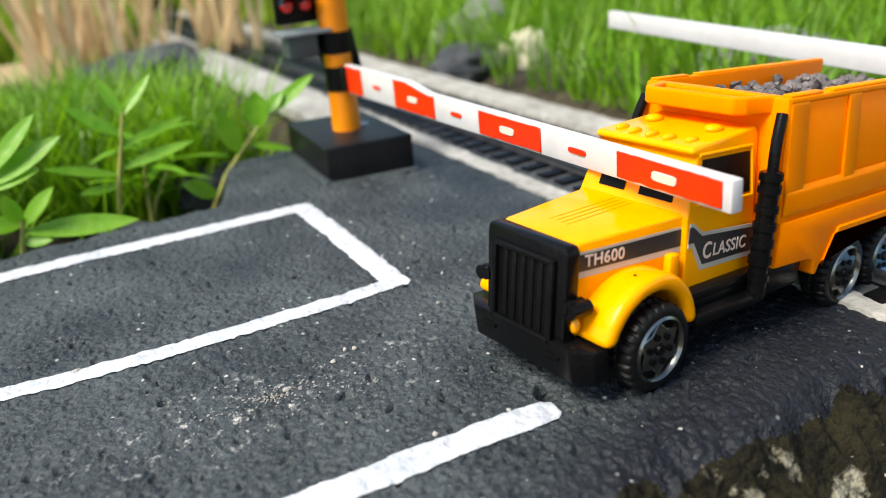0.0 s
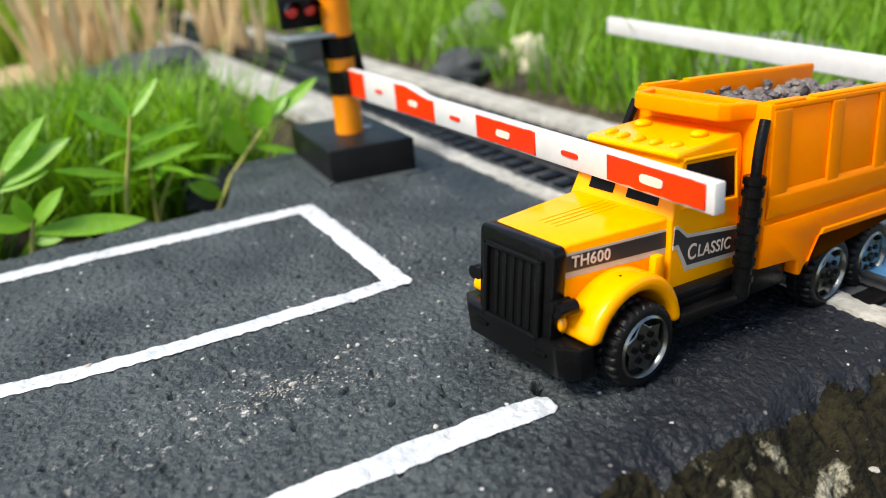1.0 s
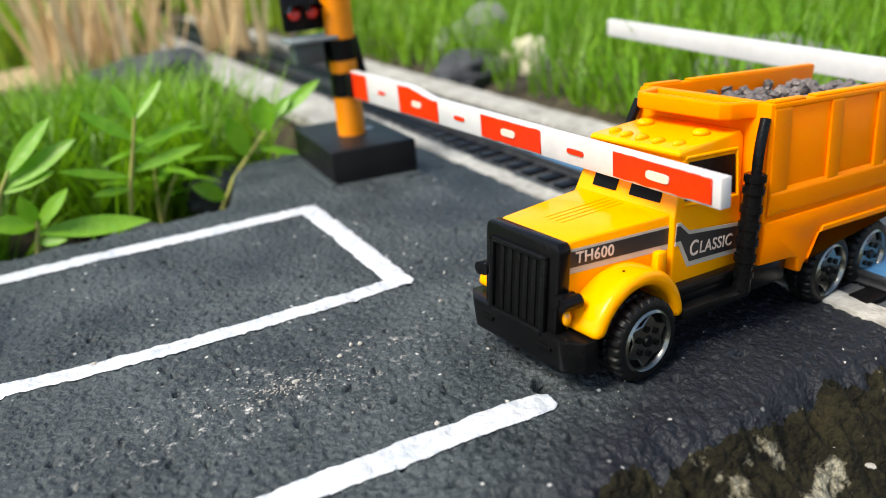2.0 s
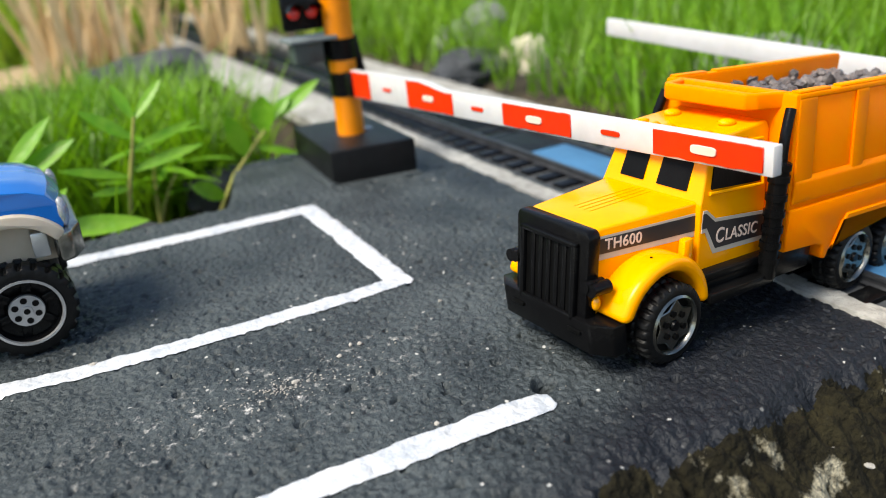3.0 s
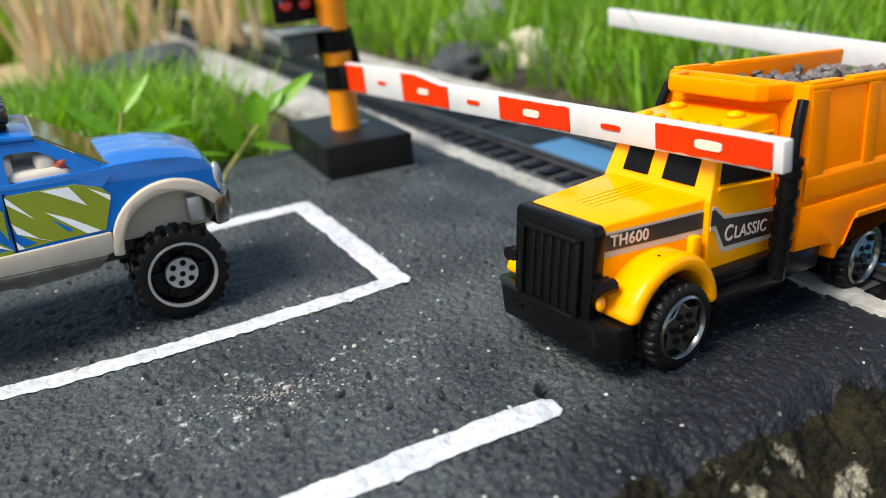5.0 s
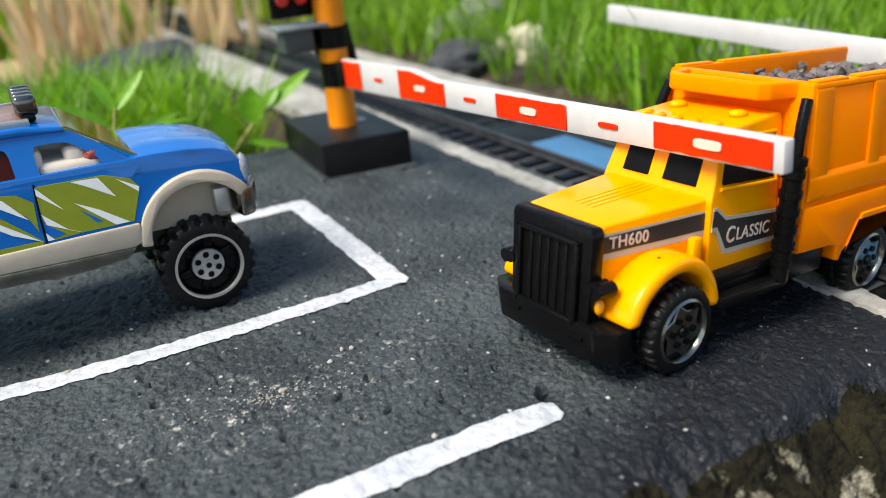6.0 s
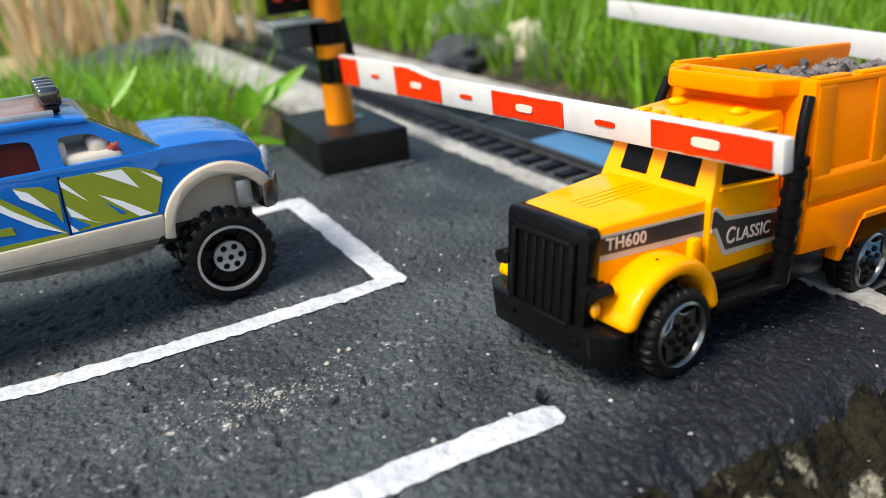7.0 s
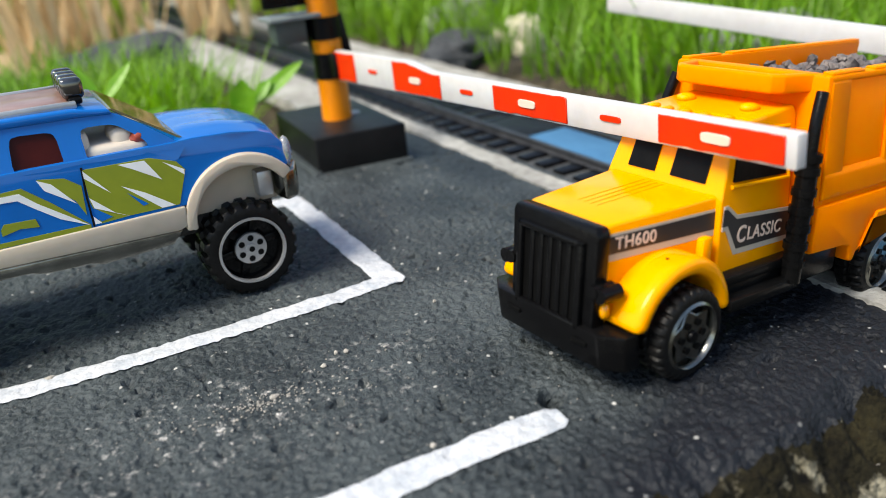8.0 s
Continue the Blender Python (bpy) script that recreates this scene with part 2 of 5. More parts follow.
def at(x, y, z, yaw=0.0, pit=0.0, rol=0.0):
    return Matrix.Translation((x * U, y * U, z * U)) @ Matrix.Rotation(yaw, 4, "Z") @ Matrix.Rotation(-pit, 4, "Y") @ Matrix.Rotation(rol, 4, "X")


def bevelled(bm, w, seg=2, keep=None):
    if w:
        edges = [e for e in bm.edges if len(e.link_faces) == 2 and e.calc_face_angle(0) > 0.3 and (keep is None or keep(e))]
        bmesh.ops.bevel(bm, geom=edges, offset=w, segments=seg, profile=0.5, affect="EDGES", clamp_overlap=True)
    return bm


def box(x0, x1, y0, y1, z0, z1, w=0.0, seg=2):
    bm = bmesh.new()
    bmesh.ops.create_cube(bm, size=1, matrix=Matrix.LocRotScale(((x0 + x1) / 2, (y0 + y1) / 2, (z0 + z1) / 2), None, (abs(x1 - x0), abs(y1 - y0), abs(z1 - z0))))
    return bevelled(bm, w, seg)


def prism(profile, lo, hi, axis="y", w=0.0, seg=2, taper=None):
    """A flat outline pushed along an axis: (x, z) along y, (y, z) along x, (x, y) along z."""
    bm = bmesh.new()

    def place(p, d):
        return {"y": (p[0], d, p[1]), "x": (d, p[0], p[1]), "z": (p[0], p[1], d)}[axis]

    a = [bm.verts.new(place(p, lo)) for p in profile]
    b = [bm.verts.new(place(p, hi)) for p in profile]
    k = len(profile)
    bm.faces.new(a)
    bm.faces.new(b[::-1])
    for i in range(k):
        bm.faces.new((a[i], b[i], b[(i + 1) % k], a[(i + 1) % k]))
    if taper:
        for v in bm.verts:
            v.co = taper(v.co)
    bmesh.ops.recalc_face_normals(bm, faces=bm.faces)
    return bevelled(bm, w, seg)


def lathe(profile, seg=32):
    """Profile of (radius, y) turned round the y axis."""
    bm = bmesh.new()
    rings = []
    for r, y in profile:
        rings.append([bm.verts.new((r * math.cos(2 * math.pi * i / seg), y, r * math.sin(2 * math.pi * i / seg))) for i in range(seg)] if r > 1e-6 else [bm.verts.new((0, y, 0))])
    for a, b in zip(rings, rings[1:]):
        for i in range(seg):
            j = (i + 1) % seg
            q = [a[i % len(a)], a[j % len(a)], b[j % len(b)], b[i % len(b)]]
            q = list(dict.fromkeys(q))
            if len(q) > 2:
                bm.faces.new(q)
    bmesh.ops.recalc_face_normals(bm, faces=bm.faces)
    return bm


def tube(points, radius, seg=12):
    """A round bar along points; radius a number or one for each point."""
    bm = bmesh.new()
    pts = [Vector(p) for p in points]
    rad = radius if isinstance(radius, (list, tuple)) else [radius] * len(pts)
    rings = []
    for i, p in enumerate(pts):
        d = (pts[min(i + 1, len(pts) - 1)] - pts[max(i - 1, 0)]).normalized()
        side = d.cross(Vector((0.31, 0.9, 0.17))).normalized()
        up = d.cross(side)
        rings.append([bm.verts.new(p + rad[i] * (math.cos(a) * side + math.sin(a) * up)) for a in (2 * math.pi * k / seg for k in range(seg))])
    for a, b in zip(rings, rings[1:]):
        for i in range(seg):
            bm.faces.new((a[i], a[(i + 1) % seg], b[(i + 1) % seg], b[i]))
    bm.faces.new(rings[0][::-1])
    bm.faces.new(rings[-1])
    bmesh.ops.recalc_face_normals(bm, faces=bm.faces)
    return bm


def merged(*many):
    out = bmesh.new()
    for one in many:
        me = bpy.data.meshes.new("piece")
        one.to_mesh(me)
        one.free()
        out.from_mesh(me)
        bpy.data.meshes.remove(me)
    return out


def moved(bm, m):
    bmesh.ops.transform(bm, matrix=m, verts=bm.verts)
    return bm


def lump(r, seed, squash=(1, 1, 1), rough=0.3, sub=3):
    bm = bmesh.new()
    bmesh.ops.create_icosphere(bm, subdivisions=sub, radius=r)
    off = Vector((seed * 3.7, seed * 1.3, seed * 2.1))
    for v in bm.verts:
        d = v.co.normalized()
        v.co *= 1 + rough * noise.noise(d * 1.3 + off) + rough * 0.5 * noise.noise(d * 3.4 + off)
        v.co = Vector((v.co.x * squash[0], v.co.y * squash[1], v.co.z * squash[2]))
    return bm


def lettering(text, size, mats, parent, m, name="lettering", label=""):
    cu = bpy.data.curves.new("text", "FONT")
    cu.body, cu.size, cu.extrude, cu.offset = text, size * U, 0.004 * U, 0.014 * size * U
    cu.space_character = 1.07
    cu.align_x, cu.align_y = "LEFT", "BOTTOM_BASELINE"
    tmp = bpy.data.objects.new("text", cu)
    scene.collection.objects.link(tmp)
    bpy.context.view_layer.update()
    me = bpy.data.meshes.new_from_object(tmp.evaluated_get(bpy.context.evaluated_depsgraph_get()))
    bpy.data.objects.remove(tmp)
    return part(name, me, mats, parent, label, smooth=False, m=m)


def rounded(pts, times=2):
    """A closed outline with its corners cut round."""
    for _ in range(times):
        out = []
        for (ax, az), (bx, bz) in zip(pts, pts[1:] + pts[:1]):
            k = min(0.3, 0.09 / max(0.01, math.hypot(bx - ax, bz - az)))
            out += [(ax + (bx - ax) * k, az + (bz - az) * k), (bx - (bx - ax) * k, bz - (bz - az) * k)]
        pts = out
    return pts


def sheet_with_holes(loops, place, d0, d1):
    """A plate cut by holes: loops of (x, z), the first the outline; place(x, z, depth) sets each corner."""
    bm = bmesh.new()
    front, edges, back = [], [], {}
    for loop in loops:
        a = [bm.verts.new(place(x, z, d0)) for x, z in loop]
        for v, (x, z) in zip(a, loop):
            back[v] = place(x, z, d1)
        front.append(a)
        edges += [bm.edges.new((a[i], a[(i + 1) % len(a)])) for i in range(len(a))]
    bmesh.ops.triangle_fill(bm, use_beauty=True, edges=edges)
    twin = {v: bm.verts.new(back[v]) for v in back}
    for f in list(bm.faces):
        bm.faces.new([twin[v] for v in reversed(f.verts)])
    for a in front:
        for i in range(len(a)):
            b = a[(i + 1) % len(a)]
            bm.faces.new((a[i], twin[a[i]], twin[b], b))
    bmesh.ops.recalc_face_normals(bm, faces=bm.faces)
    return bm


def smooth_step(a, b, x):
    if a > b:
        return 1 - smooth_step(b, a, x)
    t = min(1.0, max(0.0, (x - a) / (b - a)))
    return t * t * (3 - 2 * t)


def wob(x, y, s=1.0, seed=0.0):
    return noise.noise(Vector((x * s, y * s, seed)))


# ---- the slab with the road on it ----
def road_z(x, y):
    z = -0.36 * smooth_step(1.6, 8.0, x) - 0.17 * smooth_step(4, 8, x) * smooth_step(3, -3, y) + 0.05 * wob(x, y, 0.25)
    return z


PIT_RND = random.Random(77)
PITS = [(-0.16, -5.62, 0.17, 0.45)] + [(PIT_RND.uniform(-8, 5), PIT_RND.uniform(-7.5, 7), PIT_RND.uniform(0.035, 0.09), PIT_RND.uniform(0.05, 0.15)) for k in range(60)]


def road_grain(x, y):
    a = wob(x, y, 1.7, 3.0)
    b = wob(x, y, 4.2, 7.0)
    c = wob(x, y, 8.5, 11.0)
    pit = max(0.0, wob(x, y, 3.1, 21.0) - 0.42) * -0.35
    hole = 0.0
    for px, py, pr, pd in PITS:
        if abs(x - px) < 0.4 and abs(y - py) < 0.4:
            hole -= pd * smooth_step(pr * 1.6, pr * 0.5, math.hypot((x - px) * 0.8, y - py) + 0.06 * b)
    d = wob(x, y, 14.0, 17.0) if -11 < x < 8 and -9.5 < y < 6 else 0.0
    return 0.034 * a + 0.042 * b + 0.042 * c + 0.026 * d + 1.3 * pit + hole


def near_edge(x):
    return -8.12 + 0.32 * smooth_step(1.5, 5, x) + 0.3 * wob(x, 0, 0.9, 5.0) + 0.12 * wob(x, 0, 3.0, 9.0)


def far_edge(x):
    return 10.1 + 5.3 * smooth_step(-2.7, -0.4, x) + 0.25 * wob(x, 0, 0.8, 15.0)


def sheet(name, xs, ys, height, mats, keep=lambda x, y: True):
    index, verts, faces = {}, [], []
    for i, x in enumerate(xs):
        for j, y in enumerate(ys):
            index[i, j] = len(verts)
            verts.append((x, y, height(x, y)))
    for i in range(len(xs) - 1):
        for j in range(len(ys) - 1):
            if keep((xs[i] + xs[i + 1]) / 2, (ys[j] + ys[j + 1]) / 2):
                faces.append((index[i, j], index[i + 1, j], index[i + 1, j + 1], index[i, j + 1]))
    return raw(name, verts, faces, mats)


def steps(a, b, d):
    k = max(1, round((b - a) / d))
    return [a + (b - a) * i / k for i in range(k + 1)]


def slab_height(x, y):
    z = road_z(x, y) + road_grain(x, y)
    n, f = near_edge(x), far_edge(x)
    if y < n + 0.5:
        d = n + 0.5 - y
        z -= 0.28 * d * d if d < 1 else 0.28 + 0.56 * (d - 1) * 1.5
        if d > 0.5:
            k = min(1.0, (d - 0.5) / 0.8)
            z += k * (0.5 * wob(x, y, 0.9, 31.0) + 0.32 * wob(x, y, 2.3, 33.0) + 0.14 * wob(x, y, 5.0, 35.0) + 0.06 * wob(x, y, 9.0, 37.0))
    if y > f - 0.3:
        d = y - f + 0.3
        z -= 0.4 * d * d if d < 1 else 0.4 + 1.3 * (d - 1)
    return max(z, -3.4)


def build_slab():
    xs = steps(-40, -13, 0.9)[:-1] + steps(-13, -10, 0.075)[:-1] + steps(-10, 8.0, 0.048)
    ys = steps(-13.5, -9, 0.15)[:-1] + steps(-9, 3, 0.048)[:-1] + steps(3, 11, 0.08)[:-1] + steps(11, 18, 0.2)
    top = sheet("road", xs, ys, slab_height, ASPHALT, lambda x, y: y > near_edge(x) - 0.55 + 0.3 * wob(x, y, 0.7, 43.0) + 0.28 * wob(x, y, 1.9, 41.0) and y < far_edge(x) + 1.2)
    tagged(top, "rough dark grey painted cement road with chalky scuffs", "road", kind="structure")
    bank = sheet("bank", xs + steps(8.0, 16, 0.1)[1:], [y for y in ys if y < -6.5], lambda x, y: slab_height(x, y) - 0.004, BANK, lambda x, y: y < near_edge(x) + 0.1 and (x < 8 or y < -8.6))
    tagged(bank, "crumbling mossy cement edge below the road, shade in its colour", "bank", kind="structure")


build_slab()

# bare cement showing where the slab's edge has broken
def build_chips():
    rnd = random.Random(5)
    pieces = []
    for k in range(5):
        x = rnd.uniform(2.5, 6)
        y = near_edge(min(x, 8)) - rnd.uniform(1.0, 2.2)
        r = rnd.uniform(0.05, 0.1)
        z = slab_height(min(x, 7.9), y) - 0.5 * r
        pieces.append(moved(lump(r, k, (1.3, 1.0, 0.6), 0.45, 2), Matrix.Translation((x, y, z)) @ Matrix.Rotation(rnd.uniform(0, 6), 4, "Z")))
    tagged(part("cement_rubble", merged(*pieces), CHIP), "pale broken cement lumps along the mossy edge", "rubble", kind="stuff")


build_chips()


def build_ground():
    xs = steps(-3000, -160, 400)[:-1] + steps(-160, -24, 8)[:-1] + steps(-24, 40, 0.8)[:-1] + steps(40, 200, 8)[:-1] + steps(200, 3000, 400)
    ys = steps(-3000, -160, 400)[:-1] + steps(-160, -20, 8)[:-1] + steps(-20, 100, 1.2)[:-1] + steps(100, 260, 8)[:-1] + steps(260, 4000, 400)

    def h(x, y):
        z = -2.6 + 0.5 * wob(x, y, 0.13, 2.0) + 0.25 * wob(x, y, 0.6, 4.0)
        if 4 < x < 16 and -6 < y < 130:
            z = min(z, -0.75) if abs(x - 10) > 5 else -0.75
        if x > 16:
            z += 1.9 * smooth_step(16, 20, x)
        if y < -11:
            z = min(z, -2.4)
        return z

    tagged(sheet("ground", xs, ys, h, SOIL), "damp dark soil under the weeds and grass", "ground", kind="structure")


build_ground()


# ---- painted lines ----
def ribbon(path, width, lift=0.045, seed=1.0, edge=0.05):
    """A painted stripe along a path of (x, y), its edges uneven."""
    bm = bmesh.new()
    pts = []
    for (ax, ay), (bx, by) in zip(path, path[1:]):
        k = max(2, int(math.hypot(bx - ax, by - ay) / 0.08))
        pts += [(ax + (bx - ax) * i / k, ay + (by - ay) * i / k) for i in range(k)]
    pts.append(path[-1])
    rows = []
    for i, (x, y) in enumerate(pts):
        a, b = pts[max(0, i - 1)], pts[min(len(pts) - 1, i + 1)]
        d = Vector((b[0] - a[0], b[1] - a[1])).normalized()
        nx, ny = -d.y, d.x
        end = min(1.0, min(i, len(pts) - 1 - i) / 4.0 + 0.6)
        row = []
        for s in (-1, -0.86, -0.57, -0.28, 0, 0.28, 0.57, 0.86, 1):
            o = s * width / 2 * end + (edge * wob(x, y, 1.9, seed + s) + edge * 0.12 * wob(x, y, 5.5, seed + s) if abs(s) > 0.5 else 0)
            px, py = x + nx * o, y + ny * o
            z = road_z(px, py) + 0.5 * road_grain(px, py) + (lift + 0.012 if abs(s) < 0.9 else 0.028)
            row.append(bm.verts.new((px, py, z)))
        rows.append(row)
    for a, b in zip(rows, rows[1:]):
        for i in range(8):
            bm.faces.new((a[i], a[i + 1], b[i + 1], b[i]))
    bmesh.ops.recalc_face_normals(bm, faces=bm.faces)
    for f in bm.faces:
        if f.normal.z < 0:
            f.normal_flip()
    return bm


def build_lines():
    tagged(part("lane_line", ribbon([(-30, 8.8), (-9.67, 8.28), (-4.82, 8.05), (-2.1, 7.95), (-0.25, 7.88)], 0.72, seed=3), LINE), "white painted lane edge line", "road marking", "road lines", "structure")
    tagged(part("stop_line", ribbon([(-0.28, 8.2), (-0.28, 5.0), (-0.3, 2.2), (-0.32, 0.35)], 0.68, 0.04, seed=5), LINE), "white painted stop line before the crossing", "road marking", "road lines", "structure")
    tagged(part("lane_line", ribbon([(-30, 2.6), (-9.81, 1.07), (-8.1, 0.78), (-6.27, 0.65), (-4.25, 0.6), (-2.0, 0.63), (-0.1, 0.66)], 0.58, 0.038, seed=8), LINE), "white painted line along the middle of the road", "road marking", "road lines", "structure")
    tagged(part("lane_line", ribbon([(-30, -5.75), (-5, -5.97), (-3.65, -6.03), (-2.0, -6.1), (-0.35, -6.17)], 0.66, 0.042, seed=12), LINE), "thick white painted line with a rounded end", "road marking", "road lines", "structure")


build_lines()


def build_pebbles():
    rnd = random.Random(11)
    many = []
    for k in range(800):
        if k < 320:
            a, r = rnd.uniform(0, 6.28), rnd.gauss(0, 0.5)
            x, y = -4.6 + 2.6 * r * math.cos(a), -2.6 + 1.3 * r * math.sin(a) + 0.12 * r
        else:
            x, y = rnd.uniform(-9, 6), rnd.uniform(-7.8, 7.3)
        s = rnd.choice((0.01, 0.012, 0.015, 0.018, 0.022, 0.03)) if k < 320 else rnd.uniform(0.008, 0.018)
        many.append(moved(lump(s, k, (1.2, 1, 0.8), 0.4, 1), Matrix.Translation((x, y, road_z(x, y) + road_grain(x, y) + s * 0.4)) @ Matrix.Rotation(a, 4, "Z")))
    tagged(part("grit", merged(*many), CHIP), "pale crumbs of grit scattered on the road", "grit", kind="stuff")
    for x, y, s, sq in ((-3.15, -2.05, 0.055, (1.2, 1, 0.8)), (-2.75, -1.75, 0.05, (1, 1, 1)), (-2.55, -1.82, 0.055, (1, 1.2, 0.9)), (-4.35, -2.5, 0.075, (1.3, 1, 0.6)), (-2.6, -5.62, 0.055, (1, 1, 0.9)), (-8.0, 1.0, 0.08, (1.4, 1, 0.5)), (-0.05, -1.1, 0.04, (1, 1, 1))):
        tagged(part("pebble", lump(s, x, sq, 0.4, 2), CHIP, m=at(x, y, road_z(x, y) + road_grain(x, y) + s * 0.45)), "small pale pebble lying on the road", "pebble", "pebbles on the road")


build_pebbles()


# ---- railway ----
def kerb(name, left, right, y0, y1, top, label, seed):
    ys = steps(y0, min(y1, 30), 0.25) + steps(30, y1, 1.0)[1:]
    verts, faces = [], []
    for y in ys:
        a, b = left(y) + 0.16 * wob(y, seed, 0.9) + 0.06 * wob(y, seed, 3), right(y) + 0.16 * wob(y, seed + 5, 0.9) + 0.06 * wob(y, seed, 3.1)
        lo = top - 0.17 * smooth_step(3, -3, y)
        for x, z in ((a, top - 0.5), (a + 0.05, lo - 0.03), ((a + b) / 2, lo + 0.05 * wob(y, seed, 1.5)), (b - 0.05, lo - 0.03), (b, top - 0.5)):
            verts.append((x, y, z))
    for i in range(len(ys) - 1):
        for j in range(4):
            faces.append((5 * i + j, 5 * i + j + 1, 5 * i + j + 6, 5 * i + j + 5))
    return tagged(raw(name, verts, faces, KERB), label, "kerb", kind="structure")


kerb("kerb_near", lambda y: 6.85 - 2.0 * smooth_step(15, 21, y) + 1.1 * smooth_step(3, -3, y) if y > -40 else 8, lambda y: 7.75 + 1.0 * smooth_step(3, -3, y), -8.9, 95, -0.26, "whitewashed cement strip along the near side of the track", 1.0)
kerb("kerb_far", lambda y: 13.4, lambda y: 15.3, -8.9, 95, -0.3, "whitewashed cement strip along the far side of the track", 2.0)
tagged(sheet("track_bed", steps(7.6, 13.6, 0.5), steps(-9, 95, 1.0), lambda x, y: -0.58 + 0.04 * wob(x, y, 1.1), DARKROCK), "dark cement bed under the railway track", "track bed", kind="structure")


def build_track():
    track = tagged(new("railway_track"), "black model railway track on plastic sleepers", "railway track")
    for x in (9.6, 11.95):
        prof = [(x - 0.16, -0.46), (x + 0.16, -0.46), (x + 0.05, -0.41), (x + 0.05, -0.3), (x + 0.09, -0.28), (x + 0.09, -0.2), (x - 0.09, -0.2), (x - 0.09, -0.28), (x - 0.05, -0.3), (x - 0.05, -0.41)]
        part("rail", prism(prof, -9, 95), RAILMETAL, track, "dark metal rail")
    me = None
    for k in range(95):
        y = -8.6 + 1.08 * k
        if me is None:
            first = part("sleeper", box(8.45, 13.1, -0.3, 0.3, -0.6, -0.45, 0.03), BLACK, track, m=at(0, y, 0))
            me = first.data
        else:
            ob = new("sleeper", me)
            ob.parent = track
            ob.matrix_basis = at(0, y, 0)
    tagged(part("crossing_plate", box(9.85, 11.7, -8.8, 9.2, -0.44, -0.3, 0.03), BLUEPANEL), "flat blue plate laid between the rails", "crossing plate")
    tagged(part("crossing_plate", box(9.85, 11.7, 9.35, 12.3, -0.44, -0.33, 0.03), BLOCK), "flat black plate laid between the rails", "crossing plate")


build_track()


# ---- the crossing gate ----
def oval(x, y, z, ly, lz, d):
    """A flat raised oval on a face that looks along -x."""
    soft = lambda v: math.copysign(abs(v) ** 0.45, v)
    out = [(y + ly * soft(math.cos(a)) / 2, z + lz * soft(math.sin(a)) / 2) for a in (2 * math.pi * (k + 0.5) / 20 for k in range(20))]
    return prism(out, x, x - d, "x", 0.01, 1)


def build_gate():
    block = tagged(part("plinth", bevelled(prism([(1.46, 9.84), (4.76, 9.4), (4.98, 14.5), (1.75, 14.9)], -0.5, 1.27, "z", 0.0), 0.07, 3), BLOCK), "black painted block under the barrier post", "plinth")
    part("mortar", merged(prism([(1.2, 9.6), (1.6, 9.75), (1.85, 14.9), (1.45, 15.0)], -0.4, 0.1, "z", 0.1, 3), prism([(1.3, 9.66), (4.9, 9.2), (4.9, 9.5), (1.4, 9.95)], -0.5, 0.0, "z", 0.08, 3)), ASPHALT, block, "grey mortar fillet at the base")
    part("washer", moved(lump(0.2, 4, (1.2, 1, 0.4), 0.1, 2), Matrix.Translation((4.0, 12.2, 1.28))), SILVER, block, "pale screw head")
    gate = tagged(new("crossing_gate"), "orange and black banded crossing gate with red-striped arm", "crossing gate")
    gate.matrix_basis = at(3.25, 12.05, 1.1)
    part("post", lathe_z([(0.0, 0), (0.55, 0), (0.53, 3.3), (0.55, 3.35), (0.56, 5.2), (0.66, 5.6), (0.66, 6.6), (0.0, 6.6)], 28), POSTORANGE, gate, "orange tube")
    for z0, z1 in ((1.72, 2.62), (3.1, 3.88)):
        part("band", lathe_z([(0.5, z0), (0.585, z0), (0.585, z1), (0.5, z1)], 28), BLACK, gate, "black painted band")
    # slanting brackets on both sides of the post
    for y0, y1, s in ((0.2, 0.5, 1), (-0.3, 0.0, -1)):
        dx = -0.25 if s > 0 else 0.5
        part("bracket", prism([(dx - 0.62, 3.95), (dx + 0.1, 3.95), (dx + 0.42, 1.9), (dx + 0.05, 1.75)], y0, y1, "y", 0.05), BLACK, gate, "slanting black bracket")
    part("shelf", box(-2.15, -0.3, -0.6, 0.75, 3.92, 4.06, 0.03), mat("grey_green_plastic", (0.16, 0.19, 0.19), (0.12, 0.14, 0.14), rough=0.5), gate, "grey shelf")
    part("bell_box", box(-1.9, -0.75, -0.2, 0.6, 3.1, 3.9, 0.06), mat("dark_green_plastic", (0.03, 0.045, 0.042), (0.05, 0.065, 0.06), rough=0.5), gate, "dark green box")
    head = part("signal_head", box(-2.05, -0.45, 0.15, 0.5, 4.3, 5.6, 0.08), BLACK, gate, "black signal plate")
    for x in (-1.65, -0.95):
        part("lamp", moved(lump(0.25, 1, (1, 0.6, 1), 0.0, 2), Matrix.Translation((x, 0.08, 4.95))), REDLAMP, head, "red signal lamp")
        part("hood", prism([(x - 0.33, 5.05), (x - 0.22, 5.28), (x, 5.36), (x + 0.22, 5.28), (x + 0.33, 5.05), (x + 0.28, 5.05), (x + 0.18, 5.22), (x, 5.3), (x - 0.18, 5.22), (x - 0.28, 5.05)], -0.45, 0.2, "y"), BLACK, head)
    return gate


def lathe_z(profile, seg=32):
    return moved(lathe(profile, seg), Matrix.Rotation(radians(90), 4, "X") @ Matrix.Diagonal((1, 1, 1, 1)))


